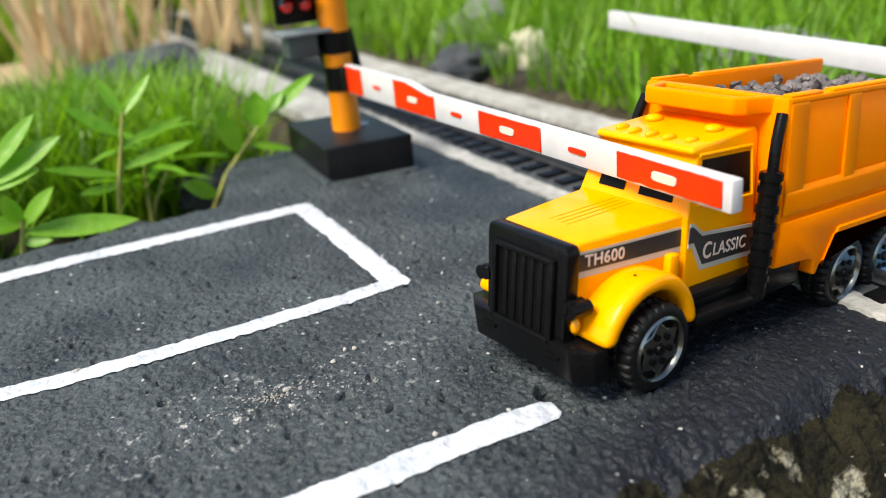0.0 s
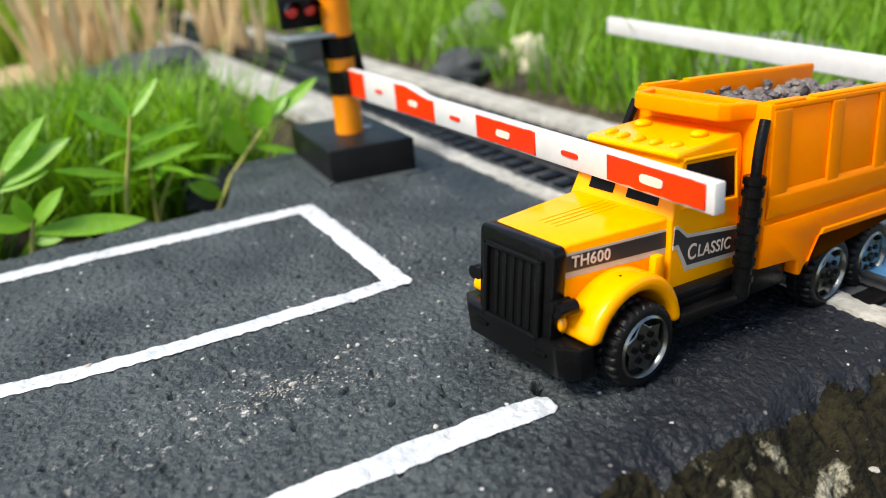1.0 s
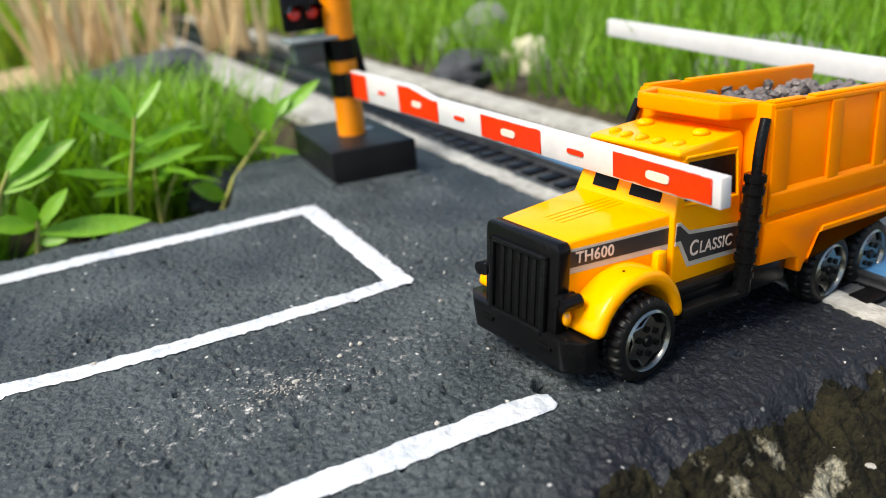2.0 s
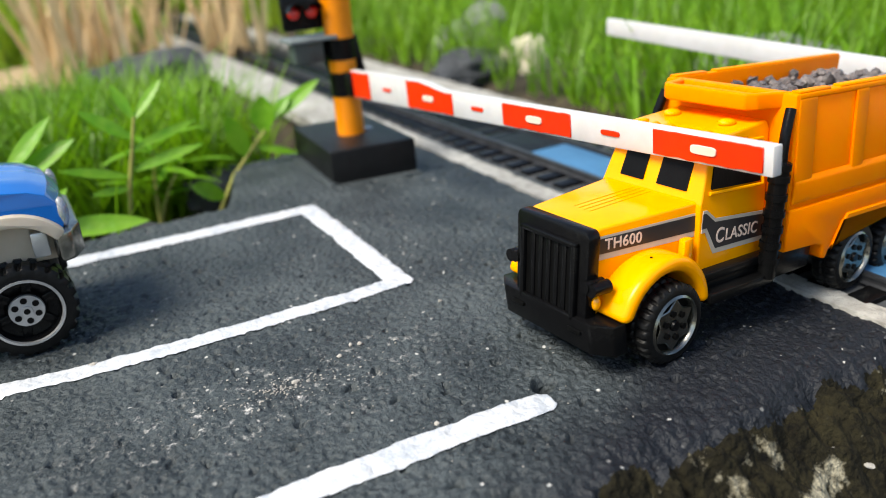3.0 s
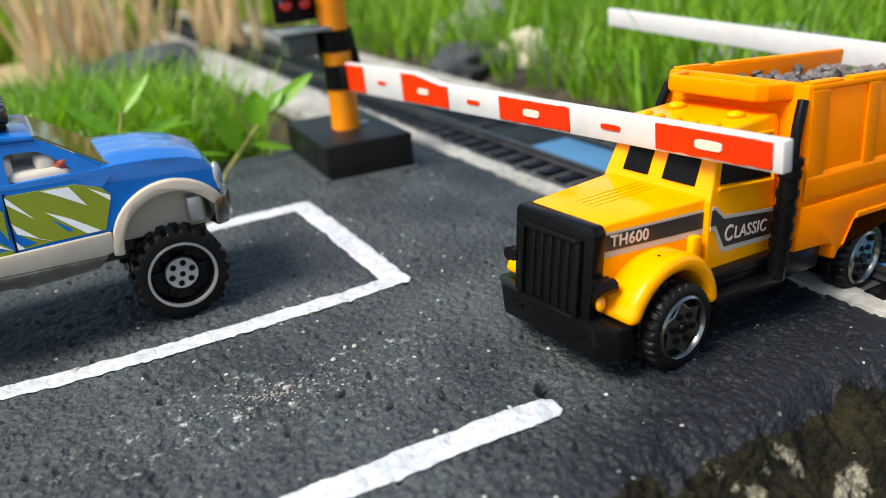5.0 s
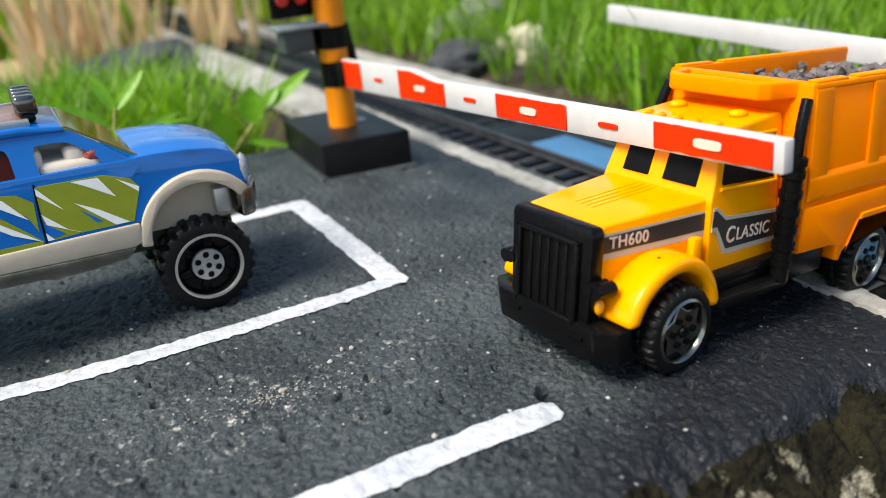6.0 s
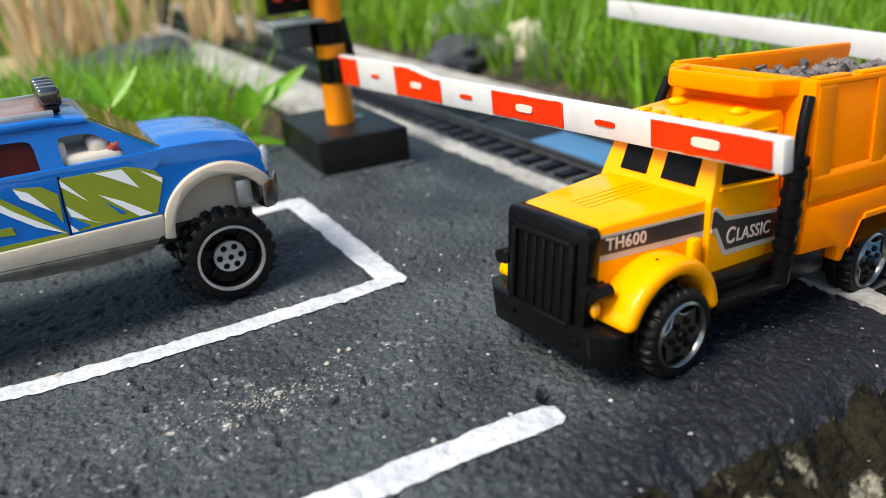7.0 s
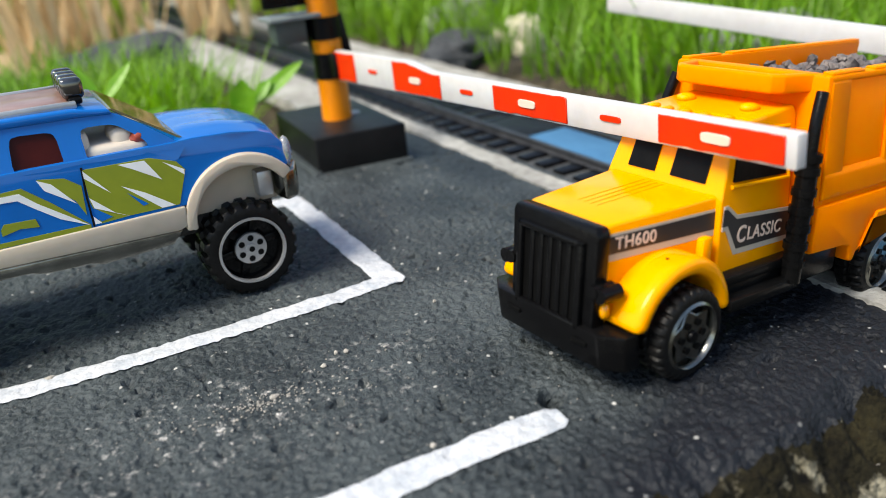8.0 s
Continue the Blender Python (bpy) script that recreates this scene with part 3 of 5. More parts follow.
def build_arm(gate):
    """The barrier arm along -y from its hinge; the far end carries a white cap."""
    z0, z1 = -0.52, 0.53

    def low(y):
        return z0 + (0.22 * (-y) / 19.2)

    def top(y):
        d = -y
        if d < 5.6:
            return z1
        return z1 - 0.21 * smooth_step(5.6, 7.6, d) - 0.02 * (d - 7.4) / 12

    cuts = [0.4 + 18.75 * k / 60 for k in range(61)]
    outline = [(-d, low(-d)) for d in cuts] + [(-d, top(-d)) for d in reversed(cuts)]
    arm = part("barrier_arm", prism(outline, -0.13, 0.13, "x", 0.035, 2), ARMWHITE, gate, "white plastic arm with red panels")
    for a, b in ((0.35, 2.04), (4.94, 7.84), (10.5, 13.4), (16.15, 18.95)):
        pts = [a + (b - a) * k / 24 for k in range(25)]
        ol = [(-d, low(-d) + 0.05 + 0.028 * wob(d, 0, 3)) for d in pts] + [(-d, top(-d) - 0.05 + 0.028 * wob(d, 3, 3)) for d in reversed(pts)]
        part("red_panel", prism(ol, -0.125, -0.165, "x", 0.015, 1), ARMRED, arm, "red-orange painted panel")
        mid = -(a + b) / 2
        if a > 3:
            part("lug", oval(-0.162, mid, (low(mid) + top(mid)) / 2, 0.66, 0.19, 0.04), DECAL_PINK, arm, "pale worn lug")
    for d in (3.42, 9.2, 14.8):
        part("lug", oval(-0.125, -d, (low(-d) + top(-d)) / 2, 0.62, 0.13, 0.04), ARMRED, arm, "red painted lug")
    part("hinge", box(-0.3, 0.3, -0.6, 0.35, -0.45, 0.45, 0.08), BLACK, arm, "black hinge block")
    return arm


GATE = build_gate()
ARM = build_arm(GATE)


def build_far_gate():
    gate = tagged(new("crossing_gate"), "crossing gate with a plain white arm seen from behind", "crossing gate")
    gate.matrix_basis = at(15.5, -13.9, -0.9)
    part("barrier_arm", prism([(24.25, 4.58), (24.25, 5.26), (0.2, 4.5), (0.2, 3.65)], -0.64, -0.36, "x", 0.04), ARMWHITE, gate, "plain white plastic arm")
    part("post", lathe_z([(0, 0), (0.55, 0), (0.55, 7.5), (0, 7.5)], 24), POSTORANGE, gate, "orange tube")


build_far_gate()


# ---- wheels ----
def tyre_mesh(r, half, tread, knob):
    """One skin whose tread rises and falls round the wheel, the two shoulders half a lug apart."""
    k, seg = r * 0.68, tread * 6
    prof = [(k, -half, 0), (r * 0.8, -half - 0.02, 0), (r * 0.915, -half + 0.005, 0), (r * 0.95, -half + 0.02, -0.6), (r, -half + 0.08, -1), (r, -0.06, -1), (r - knob, -0.03, 0), (r - knob, 0.03, 0), (r, 0.06, 1), (r, half - 0.08, 1), (r * 0.95, half - 0.02, 0.6), (r * 0.915, half - 0.005, 0), (r * 0.8, half + 0.02, 0), (k, half, 0)]
    bm = bmesh.new()
    rings = []
    for rad, y, lug in prof:
        ring = []
        for i in range(seg):
            groove = (i + (3 if lug > 0 else 0)) % 6 < 2
            rr = rad - knob * abs(lug) if lug and groove else rad
            a = 2 * math.pi * (i + 0.5 * abs(y) / half) / seg
            ring.append(bm.verts.new((rr * math.cos(a), y, rr * math.sin(a))))
        rings.append(ring)
    for a, b in zip(rings, rings[1:] + rings[:1]):
        for i in range(seg):
            bm.faces.new((a[i], a[(i + 1) % seg], b[(i + 1) % seg], b[i]))
    bmesh.ops.recalc_face_normals(bm, faces=bm.faces)
    return bm


def star_rim(r, face):
    """A chrome ring and six-pointed star, facing -y."""
    bms = [lathe([(r, face + 0.3), (r, face), (r * 0.93, face - 0.04), (r * 0.86, face + 0.02), (r * 0.84, face + 0.16)], 40)]
    star = []
    for k in range(12):
        rr = r * 0.9 if k % 2 == 0 else r * 0.62
        star.append((rr * math.cos(math.pi * k / 6), rr * math.sin(math.pi * k / 6)))
    bms.append(prism(star, face + 0.02, face + 0.15, "y", 0.02, 1))
    return merged(*bms)


def hole_mesh(face, hole):
    return lathe([(0, face), (hole, face), (hole, face + 0.04), (0, face + 0.04)], 12)


def hub_holes(wheel, mesh, r, mats=None):
    """Six dark holes round the hub, all on one mesh."""
    for k in range(6):
        a = math.pi * k / 3 + 0.26
        place = at(r * math.cos(a), 0, r * math.sin(a))
        if isinstance(mesh, bmesh.types.BMesh):
            mesh = part("hub_hole", mesh, mats, wheel, m=place).data
        else:
            ob = new("hub_hole", mesh)
            ob.parent, ob.matrix_basis = wheel, place
    return mesh


# ---- dump truck: x to its rear, y to its far side, origin under the front axle ----
def arc(cx, cz, r, a0, a1, k=14):
    return [(cx + r * math.cos(radians(a0 + (a1 - a0) * i / k)), cz + r * math.sin(radians(a0 + (a1 - a0) * i / k))) for i in range(k + 1)]


def build_truck():
    truck = tagged(new("toy_dump_truck"), "yellow and orange plastic toy dump truck carrying gravel", "toy truck")
    # chassis and bumper
    part("chassis", merged(box(-1.3, 9.9, -0.75, 0.75, 0.62, 1.25, 0.05), box(3.3, 9.8, -1.2, 1.2, 1.0, 1.6, 0.05), box(0.9, 3.5, -1.3, 1.3, 0.75, 1.45, 0.05)), BLACK, truck, "black plastic chassis")
    bump = part("bumper", prism([(-1.72, -1.26), (-1.42, -1.62), (-1.05, -1.62), (-1.05, 1.74), (-1.4, 1.74), (-1.72, 1.3)], 0.44, 1.12, "z", 0.05, 2, taper=lambda c: Vector((c.x + (0.12 if c.z < 0.6 else 0), c.y, c.z))), BLACK, truck, "black plastic bumper")
    for y in (-0.85, 0.85):
        part("slot", box(-1.71, -1.66, y - 0.18, y + 0.18, 0.8, 0.89, 0.015), DARKGLASS, bump, "recessed slot")
    # grille
    g = part("grille", prism([(-1.04, 0.95), (1.04, 0.95), (1.06, 2.74), (0.98, 2.88), (-0.98, 2.88), (-1.06, 2.74)], -1.6, -1.28, "x", 0.06), BLACK, truck, "black plastic radiator surround")
    part("radiator", box(-1.63, -1.59, -0.7, 0.7, 1.12, 2.5), DARKGLASS, g, "dark radiator")
    for a, b, c, d in ((-0.82, 0.82, 2.5, 2.62), (-0.82, 0.82, 1.02, 1.14), (-0.82, -0.68, 1.02, 2.62), (0.68, 0.82, 1.02, 2.62)):
        part("rim_bar", box(-1.72, -1.58, a, b, c, d, 0.045), BLACK, g)
    for k in range(5):
        y = -0.46 + 0.23 * k
        part("bar", prism([(y - 0.06, 1.1), (y + 0.06, 1.1), (y + 0.06, 2.52), (y - 0.06, 2.52)], -1.665, -1.58, "x", 0.03), BLACK, g)
    for s in (-1, 1):
        lamp = part("headlight", merged(tube([(-1.5, s * 0.95, 1.8), (-1.5, s * 1.2, 1.8)], 0.13, 14), tube([(-1.66, s * 1.04, 1.8), (-1.2, s * 1.06, 1.8)], 0.12, 14), tube([(-1.64, s * 1.2, 1.78), (-1.2, s * 1.21, 1.79)], 0.14, 14)), BLACK, truck, "black twin headlight pod")
        part("indicator", moved(lump(0.13, 1, (0.7, 0.8, 1.3), 0, 2), Matrix.Translation((-1.36, s * 1.08, 1.42))), AMBER, lamp, "amber indicator")
    # bonnet: narrower at the front
    def slim(c):
        k = (c.x + 1.35) / 2.6
        return Vector((c.x, c.y * (0.755 + 0.245 * min(1, max(0, k))), c.z))

    hood_side = [(-1.38, 1.0), (-1.38, 2.82), (-1.2, 2.88), (1.1, 3.02), (1.3, 3.02), (1.3, 1.3), (1.15, 1.2)] + arc(0, 0.82, 1.1, 20, 160, 12)
    hood = part("bonnet", prism(hood_side, -1.26, 1.26, "y", 0.09, 3, taper=slim), YELLOW, truck, "glossy yellow bonnet")
    for y in (-0.12, 0.03, 0.18, 0.33):
        part("ridge", prism([(-0.85, 2.87), (1.05, 2.98), (1.05, 3.03), (-0.7, 2.92)], y - 0.025, y + 0.025, "y"), YELLOW, hood)
    part("catch", box(0.72, 1.0, -1.4, -1.2, 1.75, 2.35, 0.07), YELLOW, hood)
    part("catch", box(0.72, 1.0, 1.2, 1.4, 1.75, 2.35, 0.07), YELLOW, hood)
    for s in (-1, 1):
        ring = arc(0, 0.88, 1.36, 6, 168, 22) + arc(0, 0.88, 1.04, 166, 8, 22)
        ring = [(x * (0.92 if x > 0 else 0.97), z) for x, z in ring]
        f = part("mudguard", prism(ring, s * 0.85, s * 1.76, "y", 0.13, 3), YELLOW, truck, "rounded yellow mudguard")
        part("rivet", moved(lump(0.035, 2, (1, 1, 0.5), 0, 1), Matrix.Translation((-0.28, s * 1.42, 2.22))), BLACK, f)
    # cab, drawn in towards the roof
    def cabin(c):
        k = max(0.0, (c.z - 2.95) / 1.35)
        return Vector((c.x, c.y * (1 - 0.15 * k), c.z))

    cab_side = [(1.2, 1.5), (1.12, 2.95), (1.47, 4.04), (1.3, 4.12), (1.36, 4.23), (3.3, 4.42), (3.4, 4.25), (3.4, 1.45)]
    cab = part("cab", prism(cab_side, -1.38, 1.38, "y", 0.07, 3, taper=cabin), YELLOW, truck, "glossy yellow cab")
    for k in range(5):
        y = -0.84 + 0.42 * k
        part("marker_lamp", moved(lump(0.1, 1, (1.9, 1.0, 0.8), 0, 2), Matrix.Translation((1.62 + (0.12 if k in (0, 4) else 0), y, 4.27))), YELLOW, cab, "moulded yellow marker lamp")
    for y in (-0.72, 0.72):
        part("beacon", moved(lump(0.16, 1, (1.4, 1.1, 0.6), 0, 2), Matrix.Translation((2.55, y, 4.38))), YELLOW, cab, "moulded yellow beacon")
    # windscreen halves, set in the slope
    slope = Vector((0.36, 0, 1.07)).normalized()
    for s in (-1, 1):
        def wz(u, v):
            p = Vector((1.12, 0, 2.95)) + slope * v
            return (p.x - 0.035, u, p.z)

        bm = bmesh.new()
        y0, y1 = (-0.15, -0.94) if s < 0 else (0.22, 0.87)
        quad = [wz(y0, 0.24), wz(y1, 0.24), wz(y1 * 0.97, 0.98), wz(y0, 0.98)]
        back = [(x + 0.05, y, z) for x, y, z in quad]
        a = [bm.verts.new(q) for q in quad]
        b = [bm.verts.new(q) for q in back]
        bm.faces.new(a)
        bm.faces.new(b[::-1])
        for i in range(4):
            bm.faces.new((a[i], b[i], b[(i + 1) % 4], a[(i + 1) % 4]))
        bmesh.ops.recalc_face_normals(bm, faces=bm.faces)
        part("windscreen", bm, DARKGLASS, cab, "black windscreen half")
    for s in (-1, 1):
        def side_y(z, d=0.012):
            return s * (1.38 * (1 - 0.15 * max(0, (z - 2.95) / 1.35)) + d)

        win = [(1.46, 3.25), (3.02, 3.19), (3.05, 3.96), (1.6, 3.98)]
        bm = bmesh.new()
        a = [bm.verts.new((x, side_y(z), z)) for x, z in win]
        b = [bm.verts.new((x, side_y(z, -0.05), z)) for x, z in win]
        bm.faces.new(a)
        bm.faces.new(b[::-1])
        for i in range(4):
            bm.faces.new((a[i], b[i], b[(i + 1) % 4], a[(i + 1) % 4]))
        bmesh.ops.recalc_face_normals(bm, faces=bm.faces)
        part("side_window", bm, DARKGLASS, cab, "black side window")
        # raised frame round the window and the door edge
        for x0, z0, x1, z1 in ((1.4, 3.17, 3.12, 3.11), (3.12, 3.11, 3.14, 4.06), (1.52, 4.07, 3.14, 4.06)):
            part("window_frame", tube([(x0, side_y(z0, -0.01), z0), (x1, side_y(z1, -0.01), z1)], 0.04, 8), YELLOW, cab)
        # printed stripe: pale border with a black band on it, bonnet and cab
        def plate(pts, d, m_, name, parent, label, y_of):
            bm = bmesh.new()
            f = [bm.verts.new((x, y_of(x, z, d), z)) for x, z in pts]
            b = [bm.verts.new((x, y_of(x, z, d - 0.02), z)) for x, z in pts]
            bm.faces.new(f)
            bm.faces.new(b[::-1])
            for i in range(len(pts)):
                bm.faces.new((f[i], b[i], b[(i + 1) % len(pts)], f[(i + 1) % len(pts)]))
            bmesh.ops.recalc_face_normals(bm, faces=bm.faces)
            return part(name, bm, m_, parent, label, smooth=False)

        def hood_y(x, z, d):
            return s * (1.26 * (0.755 + 0.245 * min(1, max(0, (x + 1.35) / 2.6))) + d)

        def cab_y(x, z, d):
            return s * (1.38 + d)

        plate([(-1.28, 2.23), (1.16, 2.3), (1.16, 2.8), (-1.28, 2.71)], 0.006, DECAL_GREY, "stripe_border", hood, "pale printed border", hood_y)
        st = plate([(-1.25, 2.35), (1.17, 2.42), (1.17, 2.75), (-1.25, 2.66)], 0.012, DECAL, "stripe", hood, "black printed stripe", hood_y)
        plate([(1.21, 2.38), (1.32, 2.38), (1.64, 1.86), (3.38, 1.82), (3.38, 2.49), (1.62, 2.63), (1.32, 2.85), (1.21, 2.85)], 0.006, DECAL_GREY, "stripe_border", cab, "pale printed border", cab_y)
        ct = plate([(1.21, 2.47), (1.36, 2.47), (1.69, 1.97), (3.37, 1.93), (3.37, 2.42), (1.6, 2.56), (1.3, 2.79), (1.21, 2.79)], 0.012, DECAL, "stripe", cab, "black printed stripe", cab_y)
        if s < 0:
            tilt = Matrix.Rotation(-0.117, 4, "Z")
            lettering("TH600", 0.31, DECAL_PINK, hood, at(-1.13, hood_y(-1.13, 2.4, 0.03), 2.435) @ tilt @ Matrix.Rotation(radians(90), 4, "X") @ Matrix.Rotation(radians(0.5), 4, "Z") @ Matrix.Diagonal((0.98, 1, 1, 1)), label="pale printed lettering")
            lettering("C", 0.46, DECAL_PINK, cab, at(1.66, cab_y(0, 0, 0.018), 2.08) @ Matrix.Rotation(radians(90), 4, "X") @ Matrix.Diagonal((0.85, 1, 1, 1)), label="pale printed lettering")
            lettering("LASSIC", 0.36, DECAL_PINK, cab, at(1.97, cab_y(0, 0, 0.018), 2.09) @ Matrix.Rotation(radians(90), 4, "X") @ Matrix.Rotation(radians(-2), 4, "Z") @ Matrix.Diagonal((0.94, 1, 1, 1)), label="pale printed lettering")
        # step and tank
        part("step", merged(box(0.98, 3.35, s * 1.1, s * 1.62, 1.38, 1.58, 0.04), box(1.05, 3.3, s * 1.1, s * 1.56, 1.18, 1.4, 0.04), box(1.15, 3.3, s * 1.1, s * 1.82, 0.95, 1.2, 0.05)), BLACK, truck, "black step below the cab door")
        part("side_tank", box(3.3, 4.75, s * 1.0, s * 1.72, 0.95, 1.6, 0.1), BLACK, truck, "black side box")
        # exhaust
        ex = part("exhaust", tube([(3.1, s * 1.72, 1.1), (3.1, s * 1.72, 3.64)], 0.19, 18), BLACK, truck, "ribbed black exhaust stack")
        for z in (1.5, 1.85, 2.2, 2.55, 2.9, 3.3, 3.55):
            part("collar", tube([(3.1, s * 1.72, z - 0.07), (3.1, s * 1.72, z + 0.07)], 0.225, 18), BLACK, ex)
        part("pipe", tube([(3.13, s * 1.72, 3.5), (3.13, s * 1.71, 3.9), (3.17, s * 1.69, 4.2), (3.25, s * 1.66, 4.45), (3.34, s * 1.63, 4.7)], 0.108, 14), BLACK, ex, "bent black pipe")
    # tipper body: its walls draw in towards the rim
    def tip(c):
        return Vector((c.x, c.y * (1 - 0.05 * max(0.0, c.z - 3.2)), c.z))

    body = part("tipper_body", box(3.4, 9.9, -1.75, 1.75, 2.3, 2.6, 0.04), ORANGE, truck, "orange plastic tipper body")
    for s in (-1, 1):
        part("side_wall", prism([(3.5, 2.5), (3.47, 5.0), (10.3, 5.0), (10.3, 2.5)], s * 1.6, s * 1.81, "y", 0.03, taper=tip), ORANGE, body, "orange side wall")
    part("tailgate", box(10.05, 10.28, -1.6, 1.6, 2.4, 4.0, 0.05), ORANGE, body, "orange tailgate")
    part("front_wall", prism([(3.42, 1.6), (3.4, 4.98), (3.66, 5.0), (3.7, 1.6)], -1.86, 1.86, "y", 0.05, taper=tip), ORANGE, body, "orange front wall")
    for s in (-1, 1):
        sk = [(3.42, 1.62), (3.42, 2.56), (9.95, 2.56), (9.95, 1.75), (9.5, 1.75), (9.2, 1.92), (5.5, 1.96), (5.16, 1.36), (5.06, 1.12), (4.9, 1.16), (4.84, 1.5), (4.6, 1.56)]
        part("skirt", prism(sk, s * 1.5, s * 1.9, "y", 0.06), ORANGE, body, "orange lower skirt")
        lip = [(5.3, 1.5), (5.62, 2.12), (9.95, 2.08), (9.95, 1.93), (9.2, 1.93), (5.5, 1.97), (5.2, 1.42)]
        part("arch_lip", prism(lip, s * 1.88, s * 1.95, "y", 0.025, 1), ORANGE, body, "raised lip over the rear wheels")
        for x0, x1 in ((3.5, 4.12), (5.62, 6.1), (7.6, 8.08), (9.55, 9.92)):
            part("rib", prism([(s * 1.8, 2.64), (s * 1.88, 2.7), (s * 1.88, 4.86), (s * 1.8, 4.96)], x0, x1, "x", 0.04, 3, taper=tip), ORANGE, body)
        part("ledge", prism([(s * 1.8, 2.64), (s * 1.875, 2.68), (s * 1.875, 3.12), (s * 1.8, 3.26)], 3.5, 10.3, "x", 0.04, 3, taper=tip), ORANGE, body)
        part("top_band", prism([(s * 1.8, 4.84), (s * 1.87, 4.88), (s * 1.87, 4.98), (s * 1.8, 5.0)], 3.5, 10.3, "x", 0.02, taper=tip), ORANGE, body)
        for x0, x1 in ((3.5, 4.62), (4.98, 10.3)):
            part("rail_cap", prism([(s * 1.62, 4.98), (s * 1.86, 4.98), (s * 1.85, 5.045), (s * 1.63, 5.045)], x0, x1, "x", 0.03, taper=tip), ORANGE, body)
    # canopy over the cab
    can = [(3.62, -1.62), (3.5, -1.38), (3.3, -1.27), (2.86, -1.16), (2.68, -1.0), (2.62, 0.96), (2.78, 1.15), (3.3, 1.27), (3.5, 1.38), (3.62, 1.62)]
    part("canopy", prism(can, 4.68, 4.9, "z", 0.05, 3), ORANGE, body, "orange canopy over the cab roof")
    rim = [(3.6, -1.64), (3.47, -1.41), (3.28, -1.3), (2.83, -1.19), (2.64, -1.02), (2.58, 0.98), (2.75, 1.18), (3.28, 1.3), (3.47, 1.41), (3.6, 1.64)]
    inner = [(3.6, 1.44), (3.52, 1.24), (3.32, 1.13), (2.86, 1.03), (2.77, 0.92), (2.82, -0.94), (2.92, -1.04), (3.32, -1.13), (3.52, -1.24), (3.6, -1.44)]
    part("canopy_lip", prism(rim + inner, 4.65, 5.0, "z", 0.05, 3), ORANGE, body, "raised rim of the canopy")
    # load
    rnd = random.Random(3)
    load = [moved(lump(rnd.uniform(0.07, 0.17), k, (1.2, 1, 0.8), 0.6, 2), Matrix.Translation((rnd.uniform(3.9, 9.6), rnd.uniform(-1.35, 1.35), rnd.uniform(4.3, 4.68))) @ Matrix.Rotation(rnd.uniform(0, 6), 4, "X")) for k in range(420)]
    load.append(box(3.7, 9.6, -1.5, 1.5, 2.6, 4.42))
    tagged(part("gravel_load", merged(*load), STONE, truck, "grey gravel heaped in the tipper"), kind="stuff")
    # wheels
    tm, rm, hm = tyre_mesh(0.85, 0.3, 26, 0.05), star_rim(0.64, -0.31), hole_mesh(-0.325, 0.065)
    wheels = []
    first = None
    for x in (0.06, 6.42, 8.28):
        for s in (-1, 1):
            if first is None:
                w = part("wheel", tm, RUBBER, truck, "black tyre with a moulded tread")
                rim = part("rim", rm, CHROME, w, "chrome star rim")
                dish = part("dish", lathe([(0.58, -0.2), (0.0, -0.2)], 24), DARKGLASS, w, "dark wheel dish")
                hole = hub_holes(w, hm, 0.27, DARKGLASS)
                cap = part("hub", lathe([(0, -0.345), (0.1, -0.345), (0.12, -0.3), (0, -0.3)], 16), BLACK, w)
                first = (w.data, rim.data, hole, cap.data, dish.data)
            else:
                w = new("wheel", first[0])
                w.parent = truck
                w["label"] = "black tyre with a moulded tread"
                rim = new("rim", first[1])
                rim.parent, rim["label"] = w, "chrome star rim"
                hub_holes(w, first[2], 0.27)
                for nm, d in (("hub", first[3]), ("dish", first[4])):
                    o = new(nm, d)
                    o.parent = w
            wheels.append((w, x, s * 1.55, 0.84, s > 0))
    for x in (0.06, 6.42, 8.28):
        part("axle", tube([(x, -1.5, 0.82), (x, 1.5, 0.82)], 0.09, 10), BLACK, truck)
    return truck, wheels


TRUCK, TRUCK_WHEELS = build_truck()


